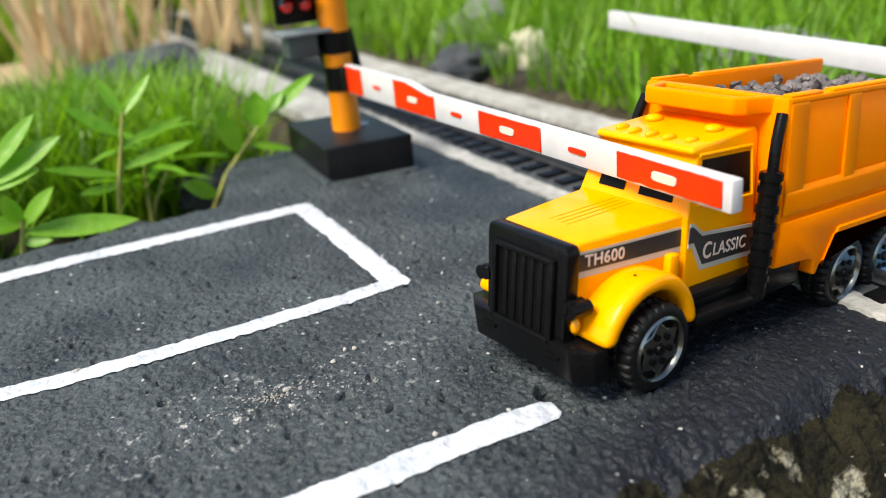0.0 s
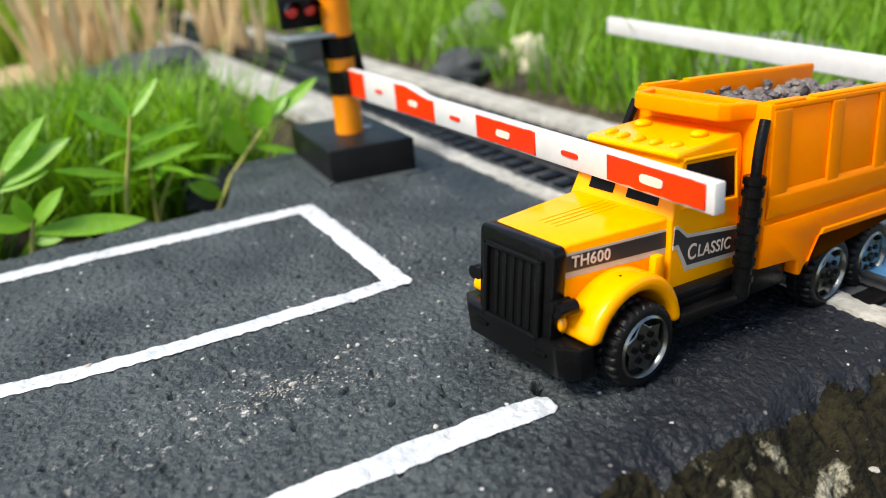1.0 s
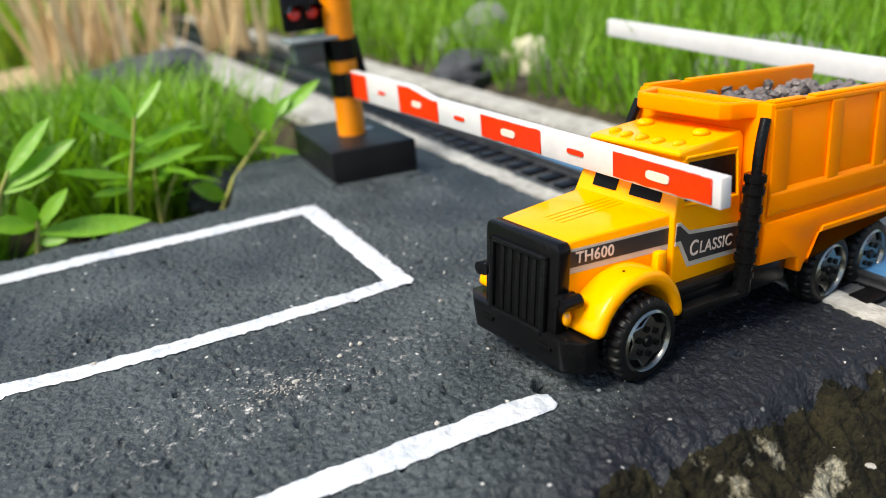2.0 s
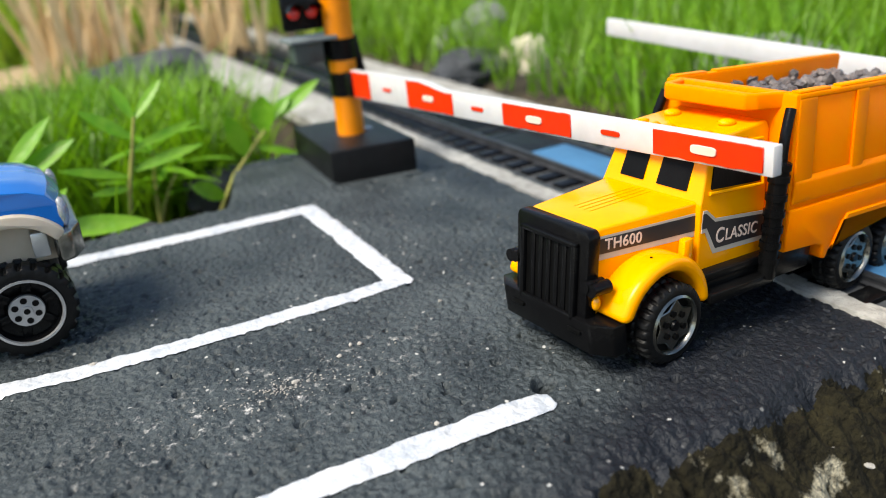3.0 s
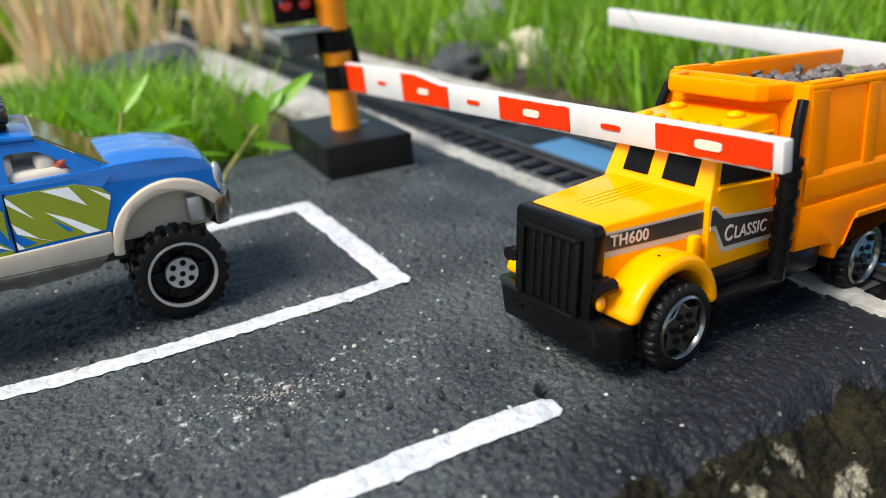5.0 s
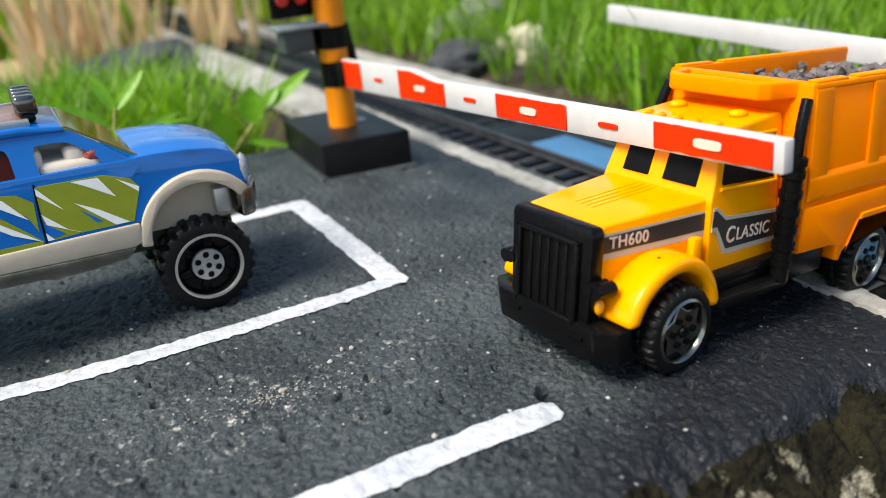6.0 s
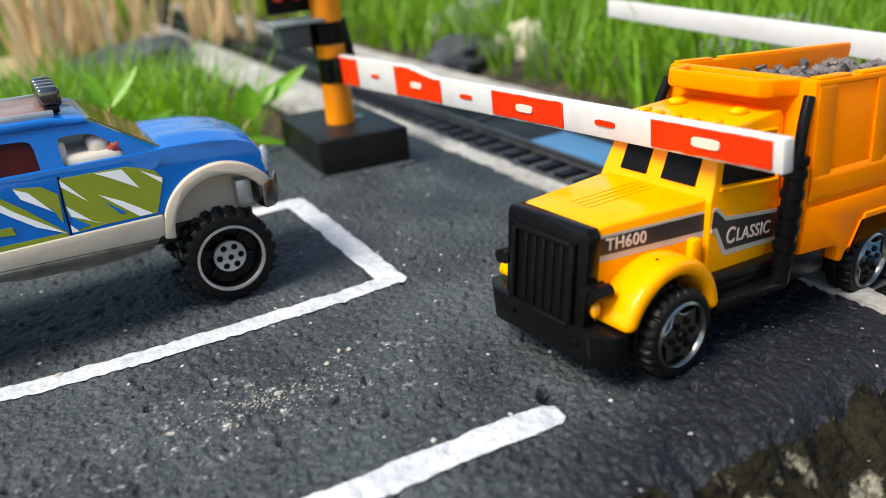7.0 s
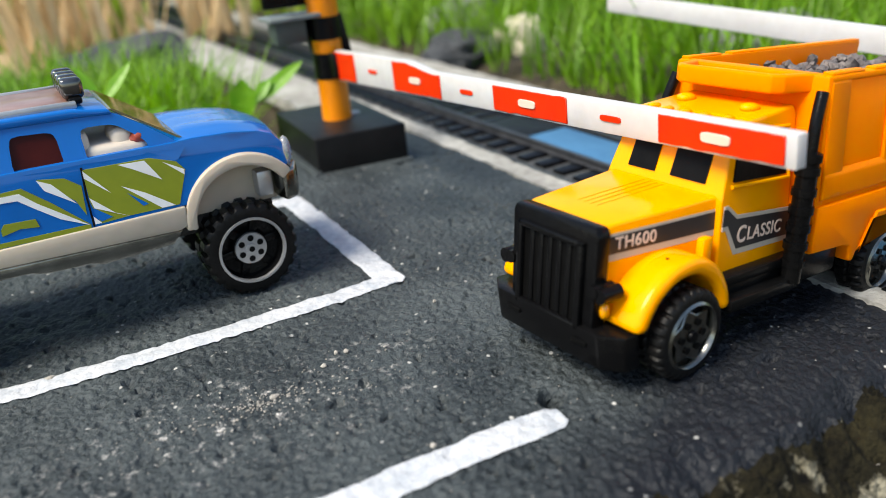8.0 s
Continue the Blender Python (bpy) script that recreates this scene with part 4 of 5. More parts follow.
# ---- pickup: x to its front, y to its far side, origin under the front axle ----
def build_pickup():
    car = tagged(new("toy_pickup_truck"), "blue and cream toy pickup with lime green graphics", "toy pickup")
    W = 1.78
    arch_o = arc(0.05, 1.98, 1.36, 8, 176, 18)
    arch_r = [(x - 6.2, z) for x, z in arch_o]
    # lower side: blue above the arches
    side = [(1.2, 2.55), (1.36, 2.9), (1.3, 3.4), (1.1, 3.68), (0.7, 3.84), (0.0, 3.95), (-0.8, 3.98), (-1.3, 3.88), (-5.3, 3.88), (-9.4, 3.95), (-9.5, 2.4), (-8.5, 2.4)]
    rear = [(x, z) for x, z in sorted(arch_r)]
    front = [(x, z) for x, z in sorted(arch_o)]
    side += [(x, z) for x, z in rear if z > 2.4] + [(-5.5, 2.42), (-1.5, 2.5)] + [(x, z) for x, z in front if z > 2.5]

    def shape(c):
        x, y, z = c
        k = smooth_step(-0.6, 1.5, x)
        y *= 1 - 0.08 * k * k
        y *= 1 - 0.06 * max(0, z - 2.4)
        return Vector((x, y, z))

    shell = prism(side, -W, W, "y", 0.24, 6, taper=shape)
    for k in range(-5, 6):
        bmesh.ops.bisect_plane(shell, geom=list(shell.verts) + list(shell.edges) + list(shell.faces), plane_co=(0, 0.27 * k, 0), plane_no=(0, 1, 0))
    for v in shell.verts:  # crowned bonnet, bowed nose
        v.co.z -= 0.11 * smooth_step(3.3, 3.9, v.co.z) * ((v.co.y / W) ** 2) * smooth_step(-1.4, -0.8, v.co.x)
        v.co.z += 0.05 * smooth_step(3.6, 3.9, v.co.z) * math.exp(-((abs(v.co.y) - 0.9) / 0.2) ** 2) * smooth_step(-1.4, -0.8, v.co.x)
        v.co.x -= 0.22 * smooth_step(0.2, 1.3, v.co.x) * (v.co.y / W) ** 2
    body = part("body", shell, BLUE, car, "glossy blue body")
    part("cowl", prism([(-0.95, 3.86), (-1.55, 4.02), (-1.55, 3.8)], -1.35, 1.35, "y", 0.03), BLUE, body)
    # cab: pillars, roof, window bars; open front windows
    roof = part("roof", prism([(-2.25, 4.62), (-2.3, 4.74), (-3.0, 4.84), (-4.6, 4.86), (-5.25, 4.7), (-5.25, 4.58), (-4.6, 4.68), (-3.0, 4.66)], -1.42, 1.42, "y", 0.07, 3), BLUE, car, "blue roof")
    part("roof_panel", box(-5.1, -2.95, -1.1, 1.1, 4.82, 4.93, 0.04), ROOFBROWN, roof, "brown roof panel")
    part("roof_edge", box(-5.2, -2.85, -1.22, -1.1, 4.82, 4.97, 0.03), SILVER, roof, "pale roof rail")
    part("roof_edge", box(-5.2, -2.85, 1.1, 1.22, 4.82, 4.97, 0.03), SILVER, roof, "pale roof rail")

    def slant(x, z, s, o=0.0):
        return (x, s * ((W * 0.916 - 0.02 - 0.28 * (z - 3.8) if z > 3.8 else W * (1 - 0.06 * (z - 2.4)) - 0.02) + o), z)

    def pane(pts, s, d0, d1):
        bm = bmesh.new()
        a = [bm.verts.new(slant(x, z, s, d0)) for x, z in pts]
        b = [bm.verts.new(slant(x, z, s, d1)) for x, z in pts]
        bm.faces.new(a)
        bm.faces.new(b[::-1])
        for i in range(len(pts)):
            bm.faces.new((a[i], b[i], b[(i + 1) % len(pts)], a[(i + 1) % len(pts)]))
        bmesh.ops.recalc_face_normals(bm, faces=bm.faces)
        return bm

    for s in (-1, 1):
        outline = [(-1.0, 3.74), (-1.3, 4.0), (-1.75, 4.34), (-2.15, 4.6), (-2.4, 4.71), (-2.9, 4.8), (-3.6, 4.84), (-4.6, 4.84), (-5.25, 4.7), (-5.4, 3.55), (-1.2, 3.5)]
        front_hole = rounded([(-2.95, 4.46), (-2.32, 4.44), (-2.12, 4.32), (-1.72, 3.98), (-1.74, 3.74), (-2.93, 3.76)])
        rear_hole = rounded([(-4.22, 4.52), (-3.4, 4.48), (-3.36, 3.75), (-4.3, 3.8)])
        part("cab_side", sheet_with_holes([outline, front_hole, rear_hole], lambda x, z, d: slant(x, z, s, d), 0.0, -0.14), BLUE, roof, "blue cab side with rounded windows")
        part("rear_side_window", pane([(-3.3, 3.7), (-4.38, 3.7), (-4.34, 4.6), (-3.3, 4.58)], s, -0.07, -0.11), REDTINT, roof, "dark red side window")
        # printed graphics on the doors, as thin layers
        gy = lambda x, z, d: (x, s * (W * (1 - 0.06 * max(0, z - 2.4)) + d), z)

        def decal(pts, d, m_, label):
            bm = bmesh.new()
            a = [bm.verts.new(gy(x, z, d)) for x, z in pts]
            b = [bm.verts.new(gy(x, z, d - 0.03)) for x, z in pts]
            bm.faces.new(a)
            bm.faces.new(b[::-1])
            for i in range(len(pts)):
                bm.faces.new((a[i], b[i], b[(i + 1) % len(pts)], a[(i + 1) % len(pts)]))
            bmesh.ops.recalc_face_normals(bm, faces=bm.faces)
            bmesh.ops.triangulate(bm, faces=[f for f in bm.faces if len(f.verts) > 4])
            part("graphic", bm, m_, body, label, smooth=False)

        lime = [[(-3.1, 3.67), (-1.78, 3.65), (-1.26, 3.47), (-1.11, 3.27), (-1.38, 2.56), (-2.42, 2.56), (-3.0, 2.53), (-3.1, 3.0)],
                [(-3.95, 3.66), (-3.45, 3.58), (-3.18, 3.37), (-3.22, 2.76), (-3.35, 3.09), (-3.73, 3.45)],
                [(-5.6, 3.5), (-4.25, 3.55), (-3.8, 3.16), (-3.2, 2.57), (-3.69, 2.85), (-4.06, 3.12), (-4.36, 3.37), (-5.6, 3.4)],
                [(-5.6, 2.58), (-5.6, 2.48), (-3.2, 2.48), (-3.19, 2.57)]]
        for pts in lime:
            decal(pts, 0.012, LIME, "lime green printed flash")
        white = [[(-3.1, 3.66), (-2.67, 3.11), (-3.1, 3.5)], [(-2.42, 3.64), (-1.89, 3.62), (-1.62, 3.16), (-2.16, 3.5)], [(-1.55, 3.53), (-1.13, 3.28), (-1.15, 3.17)],
                 [(-2.45, 3.2), (-2.01, 2.96), (-1.47, 2.57), (-1.75, 2.57)], [(-3.1, 3.1), (-2.66, 2.67), (-2.42, 2.56), (-3.05, 2.87)], [(-3.11, 2.71), (-2.98, 2.54), (-3.11, 2.54)],
                 [(-3.95, 3.64), (-3.71, 3.52), (-3.34, 3.04), (-3.86, 3.42)], [(-5.6, 3.46), (-4.31, 3.46), (-4.04, 3.2), (-3.2, 2.55), (-3.71, 2.8), (-4.12, 3.12), (-4.37, 3.33), (-5.6, 3.38)]]
        for pts in white:
            decal(pts, 0.018, PRINTWHITE, "white printed streak")
        for pts in ([(-2.37, 3.04), (-2.0, 2.72), (-2.11, 2.7)], [(-3.07, 2.88), (-2.75, 2.62), (-2.98, 2.57), (-3.06, 2.7)]):
            decal(pts, 0.02, BLUE, "blue gap between streaks")
        decal([(-4.79, 2.83), (-4.71, 2.93), (-4.15, 2.91), (-4.11, 2.74), (-4.46, 2.78), (-4.79, 2.71)], 0.018, LIME, "small green printed mark")
        part("door_gap", tube([gy(-3.14, 2.5, 0.0), gy(-3.14, 3.1, 0.0), gy(-3.1, 3.72, 0.0)], 0.022, 6), DARKGLASS, body, "dark door gap")
        # flares and sills
        for dx in (0.0, -7.0):
            fl = arc(dx + 0.05, 1.98, 1.4, 36, 182, 22) + arc(dx + 0.03, 1.98, 1.13, 184, 34, 22)
            part("wheel_flare", prism(fl, s * 1.2, s * (W + 0.07), "y", 0.06, 2), CREAM, car, "cream plastic wheel flare")
        part("sill", prism([(-1.28, 2.5), (-5.7, 2.46), (-5.7, 2.1), (-1.5, 1.98), (-1.3, 2.05)], s * 1.2, s * (W + 0.06), "y", 0.05, 2), CREAM, car, "cream plastic sill")
        run = part("running_board", prism([(-1.45, 2.0), (-5.7, 2.12), (-5.7, 1.92), (-4.5, 1.86), (-4.25, 1.78), (-3.4, 1.76), (-3.15, 1.68), (-1.7, 1.74)], s * 1.2, s * (W + 0.12), "y", 0.03, 2), CHROME, car, "silver running board")
        part("headlamp", moved(lump(0.36, 1, (0.4, 0.5, 1.0), 0.0, 2), Matrix.Translation((1.22, s * 1.44, 3.16))), LAMPGLASS, car, "clear headlamp")
    part("underbody", merged(box(-9.3, 0.9, -0.95, 0.95, 1.5, 2.3, 0.1), box(-4.9, -1.4, -1.3, 1.3, 1.75, 2.4, 0.05)), mat("dark_underbody", (0.03, 0.028, 0.026), rough=0.6), car, "dark underbody")
    for x in (0.0, -7.0):
        part("wheel_well", box(x - 1.3, x + 1.0, -1.15, 1.15, 2.0, 3.2, 0.05), CREAM, car, "cream inner wing")
    part("front_bumper", prism([(1.52, -1.2), (1.3, -1.72), (0.98, -1.84), (0.9, -1.5), (0.9, 1.5), (0.98, 1.84), (1.3, 1.72), (1.52, 1.2)], 2.08, 2.82, "z", 0.09, 3), CHROME, car, "silver front bumper")
    part("suspension", merged(box(0.45, 0.8, -1.5, -1.1, 2.2, 2.8, 0.05), box(0.45, 0.8, 1.1, 1.5, 2.2, 2.8, 0.05)), SILVER, car, "grey suspension block")
    glass = part("windscreen", prism([(-0.98, 3.9), (-1.06, 3.9), (-2.3, 4.72), (-2.22, 4.72)], -1.42, 1.42, "y", taper=lambda c: Vector((c.x, c.y * (1 - 0.12 * (c.z - 3.9)), c.z))), TINT, car, "olive tinted windscreen")
    glass.visible_shadow = False
    # inside
    part("seat", merged(box(-3.0, -2.3, -1.4, -0.3, 3.3, 3.85, 0.12, 3), box(-3.15, -2.8, -1.4, -0.3, 3.5, 4.35, 0.12, 3)), SEAT, car, "beige seat")
    part("seat", merged(box(-3.0, -2.3, 0.2, 1.2, 3.3, 3.85, 0.12, 3), box(-3.15, -2.8, 0.2, 1.2, 3.5, 4.35, 0.12, 3)), SEAT, car, "beige seat")
    part("interior_tub", merged(box(-2.95, -1.7, -1.5, 1.3, 3.3, 4.06, 0.15, 3), box(-2.4, -1.95, -1.42, -0.5, 3.7, 4.32, 0.16, 3)), SEAT, car, "beige moulded interior")
    part("gear_console", moved(lump(0.2, 7, (1.1, 0.8, 0.75), 0.3, 3), Matrix.Translation((-1.82, -1.36, 4.08))), REDBROWN, car, "red-brown moulded console")
    part("dashboard", prism([(-1.2, 3.6), (-2.1, 3.6), (-2.05, 4.12), (-1.4, 3.95)], -1.45, 1.45, "y", 0.08, 3), SEAT, car, "beige dashboard")
    part("steering_wheel", moved(lathe([(0.24, -0.04), (0.3, 0), (0.24, 0.04), (0.18, 0), (0.24, -0.04)], 20), Matrix.Translation((-2.1, -0.95, 4.05)) @ Matrix.Rotation(radians(65), 4, "Z") @ Matrix.Rotation(radians(20), 4, "X")), REDBROWN, car, "red-brown steering wheel")
    # roof lamps
    bar = part("lamp_bar", box(-2.95, -2.7, -1.0, 1.0, 4.86, 5.0, 0.04), BLACK, car, "black lamp bar")
    for y in (-0.72, -0.24, 0.24, 0.72):
        part("roof_lamp", box(-3.05, -2.62, y - 0.2, y + 0.2, 4.95, 5.38, 0.1, 3), mat("smoked_chrome", (0.04, 0.04, 0.04), (0.22, 0.22, 0.22), rough=0.12, metal=0.9), bar, "dark chrome roof lamp")
    # wheels
    R = 1.1
    tm = tyre_mesh(R, 0.48, 22, 0.085)
    disc = lathe([(0.8, 0.3), (0.82, -0.5), (0.77, -0.52), (0.72, -0.46), (0.68, -0.2), (0.45, -0.16), (0.4, -0.3), (0.0, -0.3)], 44)
    ring = lathe([(0.8, -0.47), (0.79, -0.53), (0.735, -0.53), (0.72, -0.47)], 44)
    hub = merged(lathe([(0.38, -0.28), (0.37, -0.36), (0.13, -0.37), (0.12, -0.42), (0.0, -0.42)], 32))
    pin = lathe([(0, -0.425), (0.07, -0.425), (0.07, -0.4), (0, -0.4)], 12)
    spokes = merged(lathe([(0.34, -0.2), (0.38, -0.2), (0.38, -0.14), (0.34, -0.14)], 24), *[moved(box(0.36, 0.72, -0.26, -0.14, -0.1, 0.1, 0.03), Matrix.Rotation(math.pi * k / 3, 4, "Y")) for k in range(6)])
    wheels, first = [], None
    names = (("rim", "black rim"), ("rim_ring", "silver rim ring"), ("hub", "silver hub"), ("hub_pin", ""), ("spokes", "black spokes"))
    for x in (0.0, -7.0):
        for s in (-1, 1):
            if first is None:
                w = part("wheel", tm, RUBBER, car, "knobbly black tyre")
                kids = [part(n, b, m_, w, lab) for (n, lab), b, m_ in zip(names, (disc, ring, hub, pin, spokes), (BLACK, SILVER, SILVER, DARKGLASS, BLACK))]
                holes = hub_holes(w, hole_mesh(-0.375, 0.075), 0.25, DARKGLASS)
                first = (w.data, [k.data for k in kids])
            else:
                w = new("wheel", first[0])
                w.parent, w["label"] = car, "knobbly black tyre"
                hub_holes(w, holes, 0.25)
                for (n, lab), d in zip(names, first[1]):
                    o = new(n, d)
                    o.parent = w
                    if lab:
                        o["label"] = lab
            wheels.append((w, x, s * 1.3, R, s > 0))
        part("axle", tube([(x, -1.2, R), (x, 1.2, R)], 0.12, 10), BLACK, car)
    return car, wheels


PICKUP, PICKUP_WHEELS = build_pickup()


# ---- rocks and plants ----
def rock(x, y, z, r, m_, sq, label, seed):
    tagged(part("rock", lump(r, seed, sq, 0.35, 4), m_, m=at(x, y, z)), label, "rock", "rocks by the track")


rock(1.0, 47, -0.8, 3.5, DARKROCK, (1.3, 1, 0.62), "dark grey rock behind the grass", 1)
rock(18.5, 28, -0.5, 2.0, DARKROCK, (1.6, 1, 0.62), "dark grey rock beside the track", 2)
rock(21.5, 26, 0.1, 1.5, PALEROCK, (1, 1, 1.1), "pale stone beside the track", 3)
rock(24.5, 36, 0.2, 3.0, ROCK, (1.3, 1, 0.8), "grey rock among the grass", 4)
rock(27, 12, -0.4, 3.2, ROCK, (1.3, 1.2, 0.8), "grey rock behind the crossing", 5)
tagged(part("soil_mound", lump(7, 9, (1.8, 0.7, 0.22), 0.3, 4), mat("sandy_soil", (0.4, 0.3, 0.17), (0.25, 0.19, 0.1), rough=1.0, grain=90, bump=0.6), m=at(-3, 58, -1.5)), "sandy soil at the foot of the reeds", "soil")
rock(-4.5, 12.8, -2.2, 1.6, DARKROCK, (1.5, 1, 0.8), "dark rock below the road edge", 6)
rock(-1.2, 17.5, -1.6, 1.3, DARKROCK, (1.2, 1, 0.8), "dark rock below the road edge", 7)


def blades(name, spots, length, width, m_, label, category, seed, lean=0.5, bow=0.6):
    """Many thin curved blades in one object; spots gives (x, y, z) for each."""
    rnd = random.Random(seed)
    verts, faces = [], []
    for x, y, z in spots:
        L, w, a = rnd.uniform(*length), rnd.uniform(*width), rnd.uniform(0, 2 * math.pi)
        dx, dy = math.cos(a), math.sin(a)
        t, b = rnd.uniform(0, lean), rnd.uniform(0.1, bow)
        k0 = len(verts)
        for i in range(5):
            u = i / 4
            out = L * (t * u + b * u * u)
            up = L * (u - 0.45 * b * u * u)
            ww = w * (1 - u) ** 0.7
            cx, cy = x + dx * out, y + dy * out
            if i < 4:
                verts += [(cx - dy * ww, cy + dx * ww, z + up), (cx + dy * ww, cy - dx * ww, z + up)]
            else:
                verts.append((cx, cy, z + up))
        faces += [(k0 + 2 * i, k0 + 2 * i + 1, k0 + 2 * i + 3, k0 + 2 * i + 2) for i in range(3)] + [(k0 + 6, k0 + 7, k0 + 8)]
    return tagged(raw(name, verts, faces, m_), label, category, kind="stuff")


def scatter(k, x0, x1, y0, y1, z, seed, keep=lambda x, y: True):
    rnd = random.Random(seed)
    out = []
    while len(out) < k:
        x, y = rnd.uniform(x0, x1), rnd.uniform(y0, y1)
        if keep(x, y):
            out.append((x, y, z + 0.4 * wob(x, y, 0.2)))
    return out


clump = lambda x, y: wob(x, y, 0.16, 50.0) > -0.25
blades("grass", scatter(5500, -34, 3.4, 17.5, 31, -2.5, 1, lambda x, y: clump(x, y) and x < 1.6 - 0.14 * (y - 17.5)), (3.3, 7.6), (0.07, 0.16), GRASS, "soft bright green grass beside the track", "grass", 1)
blades("grass", scatter(3500, -34, -0.5, 31, 44, -2.5, 11, lambda x, y: x < -0.6 - 0.1 * (y - 31)), (2.0, 4.0), (0.08, 0.2), GRASS, "short bright green grass beside the track", "grass", 11)
blades("grass", scatter(5500, -70, 6, 66, 120, -2.5, 2), (6, 13), (0.12, 0.3), GRASS2, "yellow-green grass farther off", "grass", 2)
blades("grass", scatter(9000, 17.5, 70, 4, 60, -0.9, 3, lambda x, y: clump(x, y)), (3, 7), (0.06, 0.15), GRASS, "fine bright green grass beyond the track", "grass", 3)
blades("grass", scatter(5000, 16, 150, 55, 130, -0.9, 4), (6, 14), (0.15, 0.35), GRASS2, "yellow-green grass farther off", "grass", 4)
blades("grass", scatter(5000, 60, 170, -20, 90, -0.9, 5), (6, 15), (0.15, 0.4), GRASS, "tall green grass farther off", "grass", 5)
blades("grass", scatter(2600, -32, -2.5, 13.2, 19, -2.6, 6, clump), (2.4, 5.2), (0.06, 0.12), GRASS, "soft green grass at the road edge", "grass", 6)
blades("dry_reeds", scatter(110, -6, 11.5, 50, 60, -0.8, 7, lambda x, y: x < 4.5 or x > 7), (9, 16), (0.22, 0.5), REED, "dry straw-coloured reed stalks", "reeds", 7, lean=0.35, bow=0.12)
blades("undergrowth", scatter(5000, -150, 200, 120, 200, -2, 8), (16, 34), (0.7, 1.8), GRASS, "dense green undergrowth in the distance", "undergrowth", 8)


def leaf_mesh(length, width, fold=0.15, droop=0.25, tip=1.0):
    bm = bmesh.new()
    rows = []
    for i in range(9):
        u = i / 8
        w = width * math.sin(math.pi * min(1, u * 0.96 + 0.04) ** tip) ** 0.8
        z = length * (-droop * u * u)
        rows.append([bm.verts.new((u * length, s * w / 2, z + abs(s) * fold * w)) for s in (-1, -0.5, 0, 0.5, 1)])
    for a, b in zip(rows, rows[1:]):
        for i in range(4):
            bm.faces.new((a[i], a[i + 1], b[i + 1], b[i]))
    return bm


def weed(x, y, z, stems, label, seed, leaf=(1.2, 0.6), per=4, tip=1.0):
    """A weed: bent stems that carry broad leaves in pairs."""
    rnd = random.Random(seed)
    top = tagged(new("weed"), label, "weed", "weeds at the road edge")
    top.matrix_basis = at(x, y, z)
    for dx, dy, h in stems:
        pts = [(dx * u * u * h, dy * u * u * h, h * u) for u in (0, 0.25, 0.5, 0.75, 1)]
        part("stem", tube(pts, [0.09, 0.08, 0.065, 0.05, 0.03], 8), STEM, top, "pale green stem")
        for k in range(per):
            u = 0.35 + 0.65 * (k + 1) / per
            p = Vector((dx * u * u * h, dy * u * u * h, h * u))
            for side in (0, math.pi) if k < per - 1 else (0, 2.1, 4.2):
                a = rnd.uniform(0, 1.2) + side + k * 1.57
                L = leaf[0] * rnd.uniform(0.75, 1.2)
                m_ = Matrix.Translation(p) @ Matrix.Rotation(a, 4, "Z") @ Matrix.Rotation(rnd.uniform(-0.7, -0.1), 4, "Y")
                part("leaf", moved(leaf_mesh(L, L * leaf[1], droop=rnd.uniform(0.1, 0.4), tip=tip), m_), LEAF, top)


def sprig(foot, stem, leaves, label):
    """A weed with few leaves, each from its base to its tip."""
    top = tagged(new("weed"), label, "weed", "weeds at the road edge")
    top.matrix_basis = at(*foot)
    k = len(stem) - 1
    part("stem", tube(stem, [0.11 - 0.06 * i / k for i in range(k + 1)], 8), STEM, top, "pale brown-green stem")
    for a, b, width in leaves:
        a, b = Vector(a), Vector(b)
        d = b - a
        along = d.normalized()
        face = Vector((-0.25, -0.7, 0.66))
        face = (face - along * face.dot(along)).normalized()
        across = face.cross(along)
        turn = Matrix((along, across, face)).transposed().to_4x4()
        part("leaf", moved(leaf_mesh(d.length, width, droop=0.0, fold=0.12), Matrix.Translation(a) @ turn), LEAF, top)


sprig((-8.83, 11.2, -0.79), [(0.0, 0.0, 0.0), (0.21, 0.0, 0.94), (0.35, 0.0, 1.58)], [((0.33, 0.0, 1.06), (3.76, -0.6, 0.83), 0.75), ((0.3, 0.0, 1.27), (1.5, -0.2, 2.42), 0.55), ((0.27, 0.0, 1.41), (0.04, -0.3, 2.51), 0.6), ((0.17, 0.0, 0.75), (1.06, -0.4, 0.74), 0.4), ((0.25, 0.0, 1.32), (-1.17, -0.2, 1.75), 0.7)], 'broad-leaved green weed at the road edge')
sprig((-5.61, 12.6, -0.68), [(0.0, 0.0, 0.0), (0.3, 0.0, 1.43), (0.69, 0.0, 2.79), (0.99, 0.0, 3.93)], [((0.39, 0.0, 1.83), (-1.89, -0.2, 2.58), 0.38), ((0.47, 0.0, 2.01), (3.18, -0.1, 2.55), 0.45), ((0.69, 0.0, 2.79), (3.13, 0.3, 3.38), 0.4), ((0.79, 0.0, 3.17), (-0.79, 0.2, 4.41), 0.5), ((0.97, 0.0, 3.83), (2.22, 0.4, 5.03), 0.4), ((0.97, 0.0, 3.83), (0.48, 0.4, 5.12), 0.4), ((0.33, 0.0, 1.42), (-1.02, -0.4, 1.53), 0.35)], 'tall green weed with long pointed leaves')
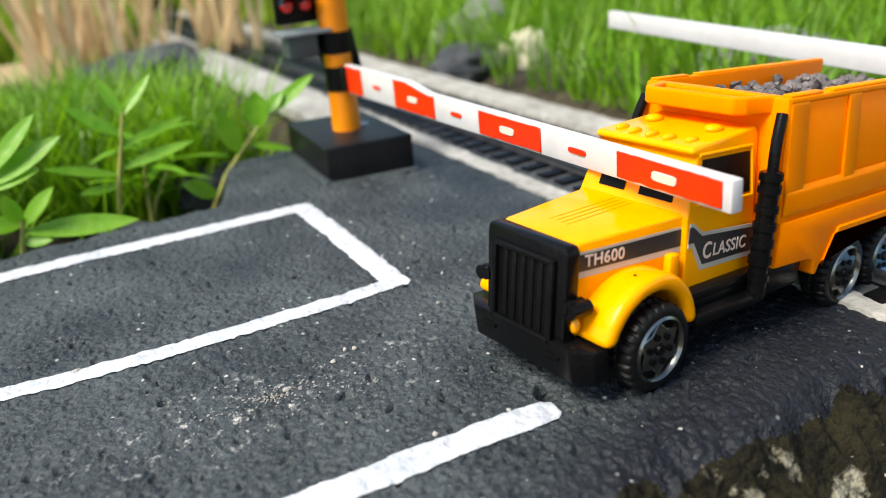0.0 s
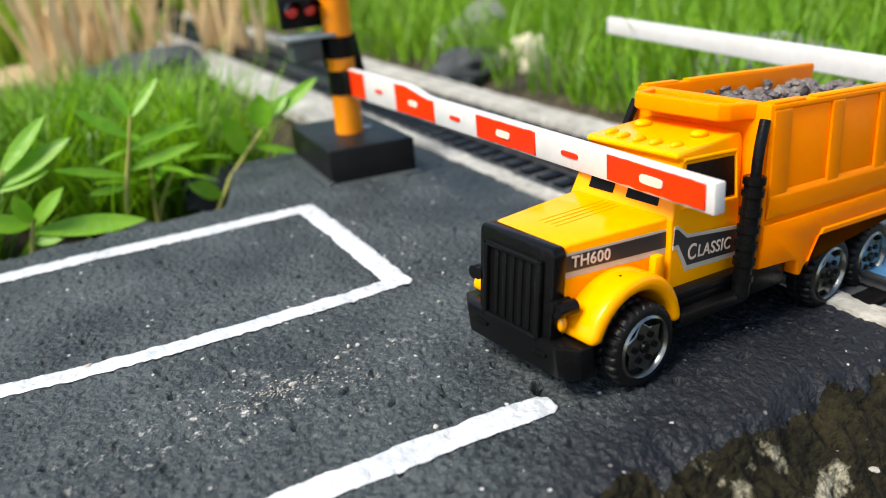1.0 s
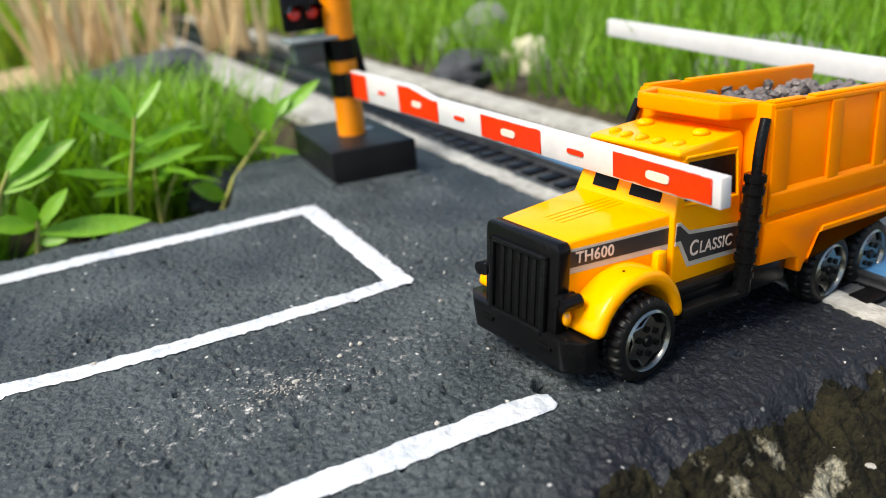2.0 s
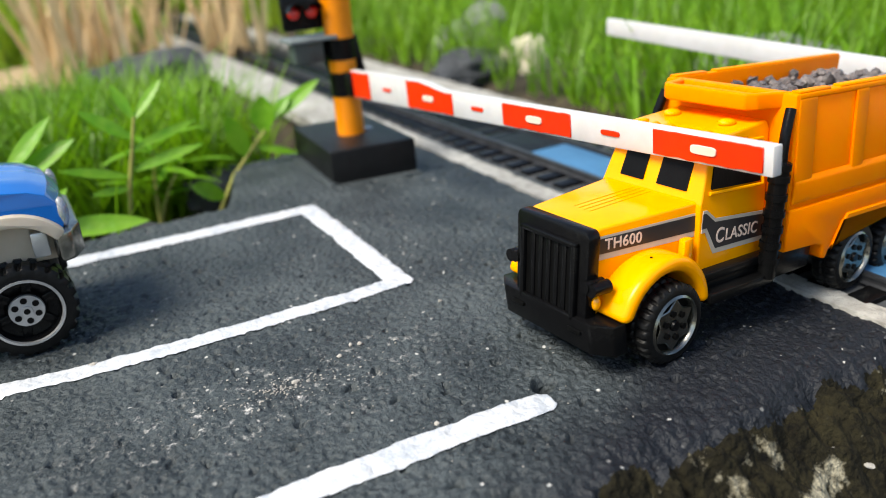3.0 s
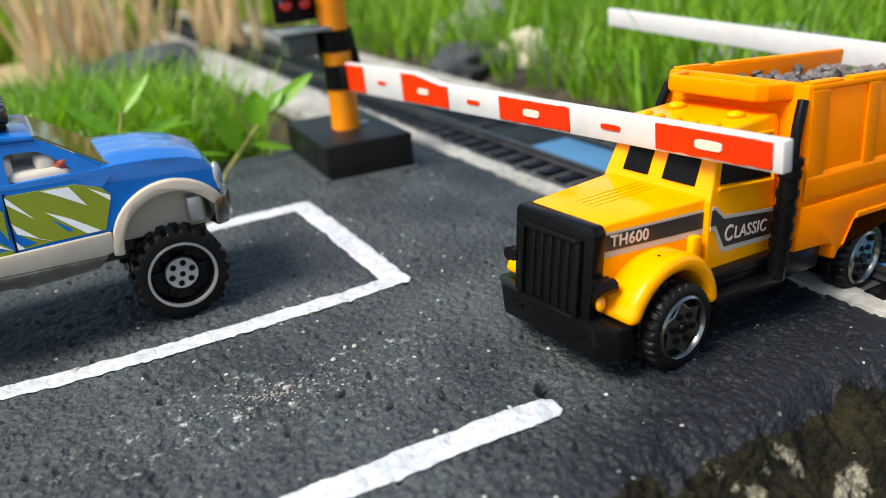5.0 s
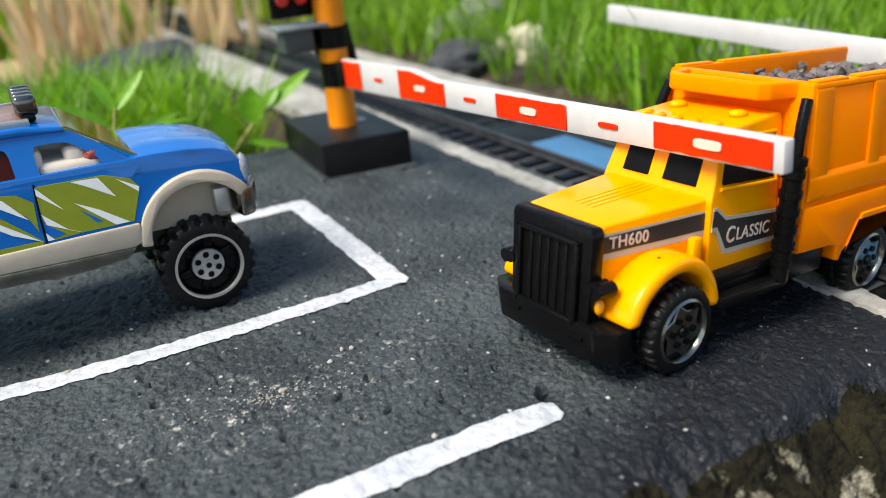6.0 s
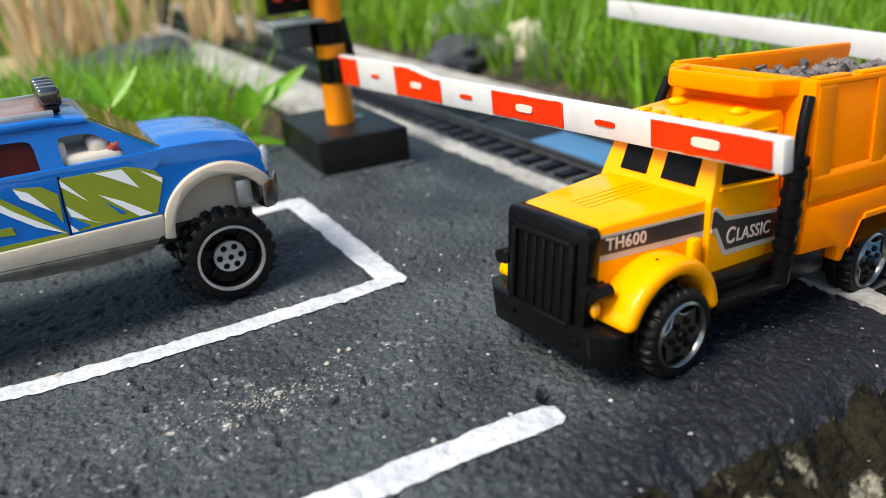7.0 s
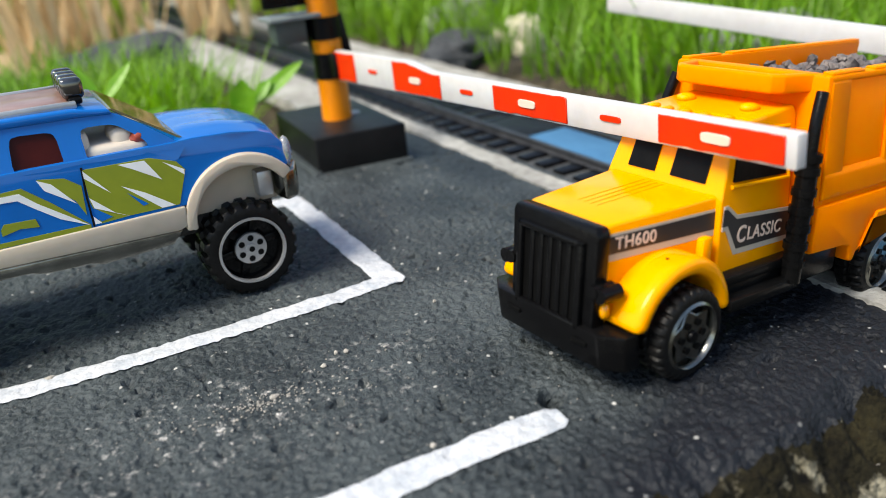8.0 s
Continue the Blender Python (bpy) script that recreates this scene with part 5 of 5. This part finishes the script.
sprig((-9.88, 11.8, 0.29), [(0.0, 0.0, 0.0), (0.56, 0.0, 1.41), (0.98, 0.0, 2.07)], [((0.76, 0.0, 1.55), (3.18, -0.2, 2.77), 0.75), ((0.85, 0.0, 1.91), (2.6, 0.0, 3.58), 0.6), ((0.56, 0.0, 1.41), (2.3, -0.4, 1.87), 0.5)], 'leafy green weed with large pointed leaves')
sprig((-1.92, 14.6, -1.64), [(0.0, 0.0, 0.0), (0.77, 0.0, 1.38), (1.68, 0.0, 2.32), (2.77, 0.0, 3.43)], [((1.49, 0.0, 2.17), (0.88, -0.2, 3.97), 0.85), ((2.34, 0.0, 2.98), (2.51, -0.1, 4.51), 1.0), ((2.77, 0.0, 3.43), (5.03, 0.0, 4.76), 0.62), ((1.89, 0.0, 2.44), (3.61, -0.3, 1.91), 0.34), ((0.29, 0.0, 0.66), (-1.03, -0.4, 1.52), 0.8), ((2.77, 0.0, 3.43), (3.63, 0.0, 4.31), 0.5)], 'small weed with rounded leaves beside the slab')
weed(-4.2, 15.5, -2.4, ((0.1, 0.1, 3.6), (0.5, 0.2, 2.8)), "green weed with narrow drooping leaves", 24, (2.2, 0.2), 3)
weed(-13, 13.5, -2.2, ((0.3, 0.0, 4.0), (-0.2, 0.2, 5.0)), "leafy green weed at the road edge", 28, (3.0, 0.3), 4)


# ---- what moves ----
TRUCK_ROWS = [  # seconds, x, y, turn, pitch
    (0.0, 1.228, -4.918, 0.1256, -0.099), (0.5, 1.25, -4.909, 0.1226, -0.0959), (0.75, 1.206, -4.873, 0.1181, -0.0929), (1.0, 1.119, -4.837, 0.1147, -0.0909), (1.5, 1.087, -4.841, 0.1197, -0.0948), (1.7, 1.068, -4.836, 0.1201, -0.0948),
    (2.3, 1.688, -4.699, 0.1023, -0.0837), (2.8, 2.139, -4.623, 0.0884, -0.0766), (3.0, 2.218, -4.619, 0.0878, -0.0756), (3.5, 2.244, -4.619, 0.0908, -0.0796), (4.0, 2.025, -4.651, 0.1028, -0.0895), (4.5, 2.094, -4.652, 0.1059, -0.0954),
    (5.2, 2.033, -4.662, 0.1033, -0.0974), (6.0, 1.976, -4.675, 0.099, -0.0983), (6.5, 1.937, -4.681, 0.097, -0.1002), (7.0, 1.841, -4.673, 0.096, -0.0991), (7.5, 1.837, -4.717, 0.0971, -0.1021), (8.0, 1.915, -4.728, 0.0961, -0.105)]
ARM_ROWS = [  # seconds, swing, lift
    (0.0, -0.0404, -0.0286), (0.5, -0.0396, -0.0292), (0.75, -0.043, -0.03), (1.0, -0.0487, -0.0315), (1.5, -0.0488, -0.0305), (1.7, -0.051, -0.0305), (2.3, -0.01, -0.041), (2.8, 0.026, -0.0506), (3.0, 0.0312, -0.0506), (3.5, 0.0346, -0.049),
    (4.0, 0.0177, -0.0484), (4.5, 0.0231, -0.047), (6.0, 0.0136, -0.0478), (6.5, 0.0116, -0.0472), (7.0, 0.0041, -0.0481), (7.5, 0.0055, -0.0487), (8.0, 0.0102, -0.048)]
PICKUP_ROWS = [  # seconds, x, y
    (0.0, -15.2, 4.3), (1.6, -15.0, 4.3), (2.2, -12.6, 4.25), (2.6, -9.6, 4.2), (2.8, -9.22, 4.18), (3.0, -9.09, 4.17), (3.5, -8.08, 4.1), (4.0, -6.75, 3.97), (4.5, -5.82, 3.85),
    (5.2, -5.1, 3.82), (6.0, -4.5, 3.82), (6.5, -4.18, 3.84), (7.0, -3.84, 3.86), (7.5, -3.46, 3.89), (8.0, -3.19, 3.88)]
TRUCK.scale = (1.035,) * 3
PICKUP.scale = (1.03,) * 3


def rolling(wheels, rows):
    """Turns each wheel by the way that its vehicle has gone."""
    times = [r[0] for r in rows]
    xs = [r[1] for r in rows]
    for w, x, y, r, far in wheels:
        keys = []
        for k in range(41):
            t = 0.2 * k
            a = (float(np.interp(t, times, xs)) - xs[0]) / r + 0.4
            m = at(x, y, r) @ Matrix.Rotation(a, 4, "Y")
            if far:
                m = at(x, y, r) @ Matrix.Rotation(math.pi, 4, "Z") @ Matrix.Rotation(-a, 4, "Y")
            keys.append((t, m))
        walk(w, keys)


def motions():
    walk(TRUCK, [(t, at(x, y, -0.013, yaw, pit, -0.005)) for t, x, y, yaw, pit in TRUCK_ROWS])
    walk(ARM, [(t, at(0.05, -0.45, 2.2, swing, 0, lift)) for t, swing, lift in ARM_ROWS])
    walk(PICKUP, [(t, at(x, y, 0.02, 0.015, -0.02, 0)) for t, x, y in PICKUP_ROWS])
    rolling(TRUCK_WHEELS, TRUCK_ROWS)
    rolling(PICKUP_WHEELS, PICKUP_ROWS)


motions()
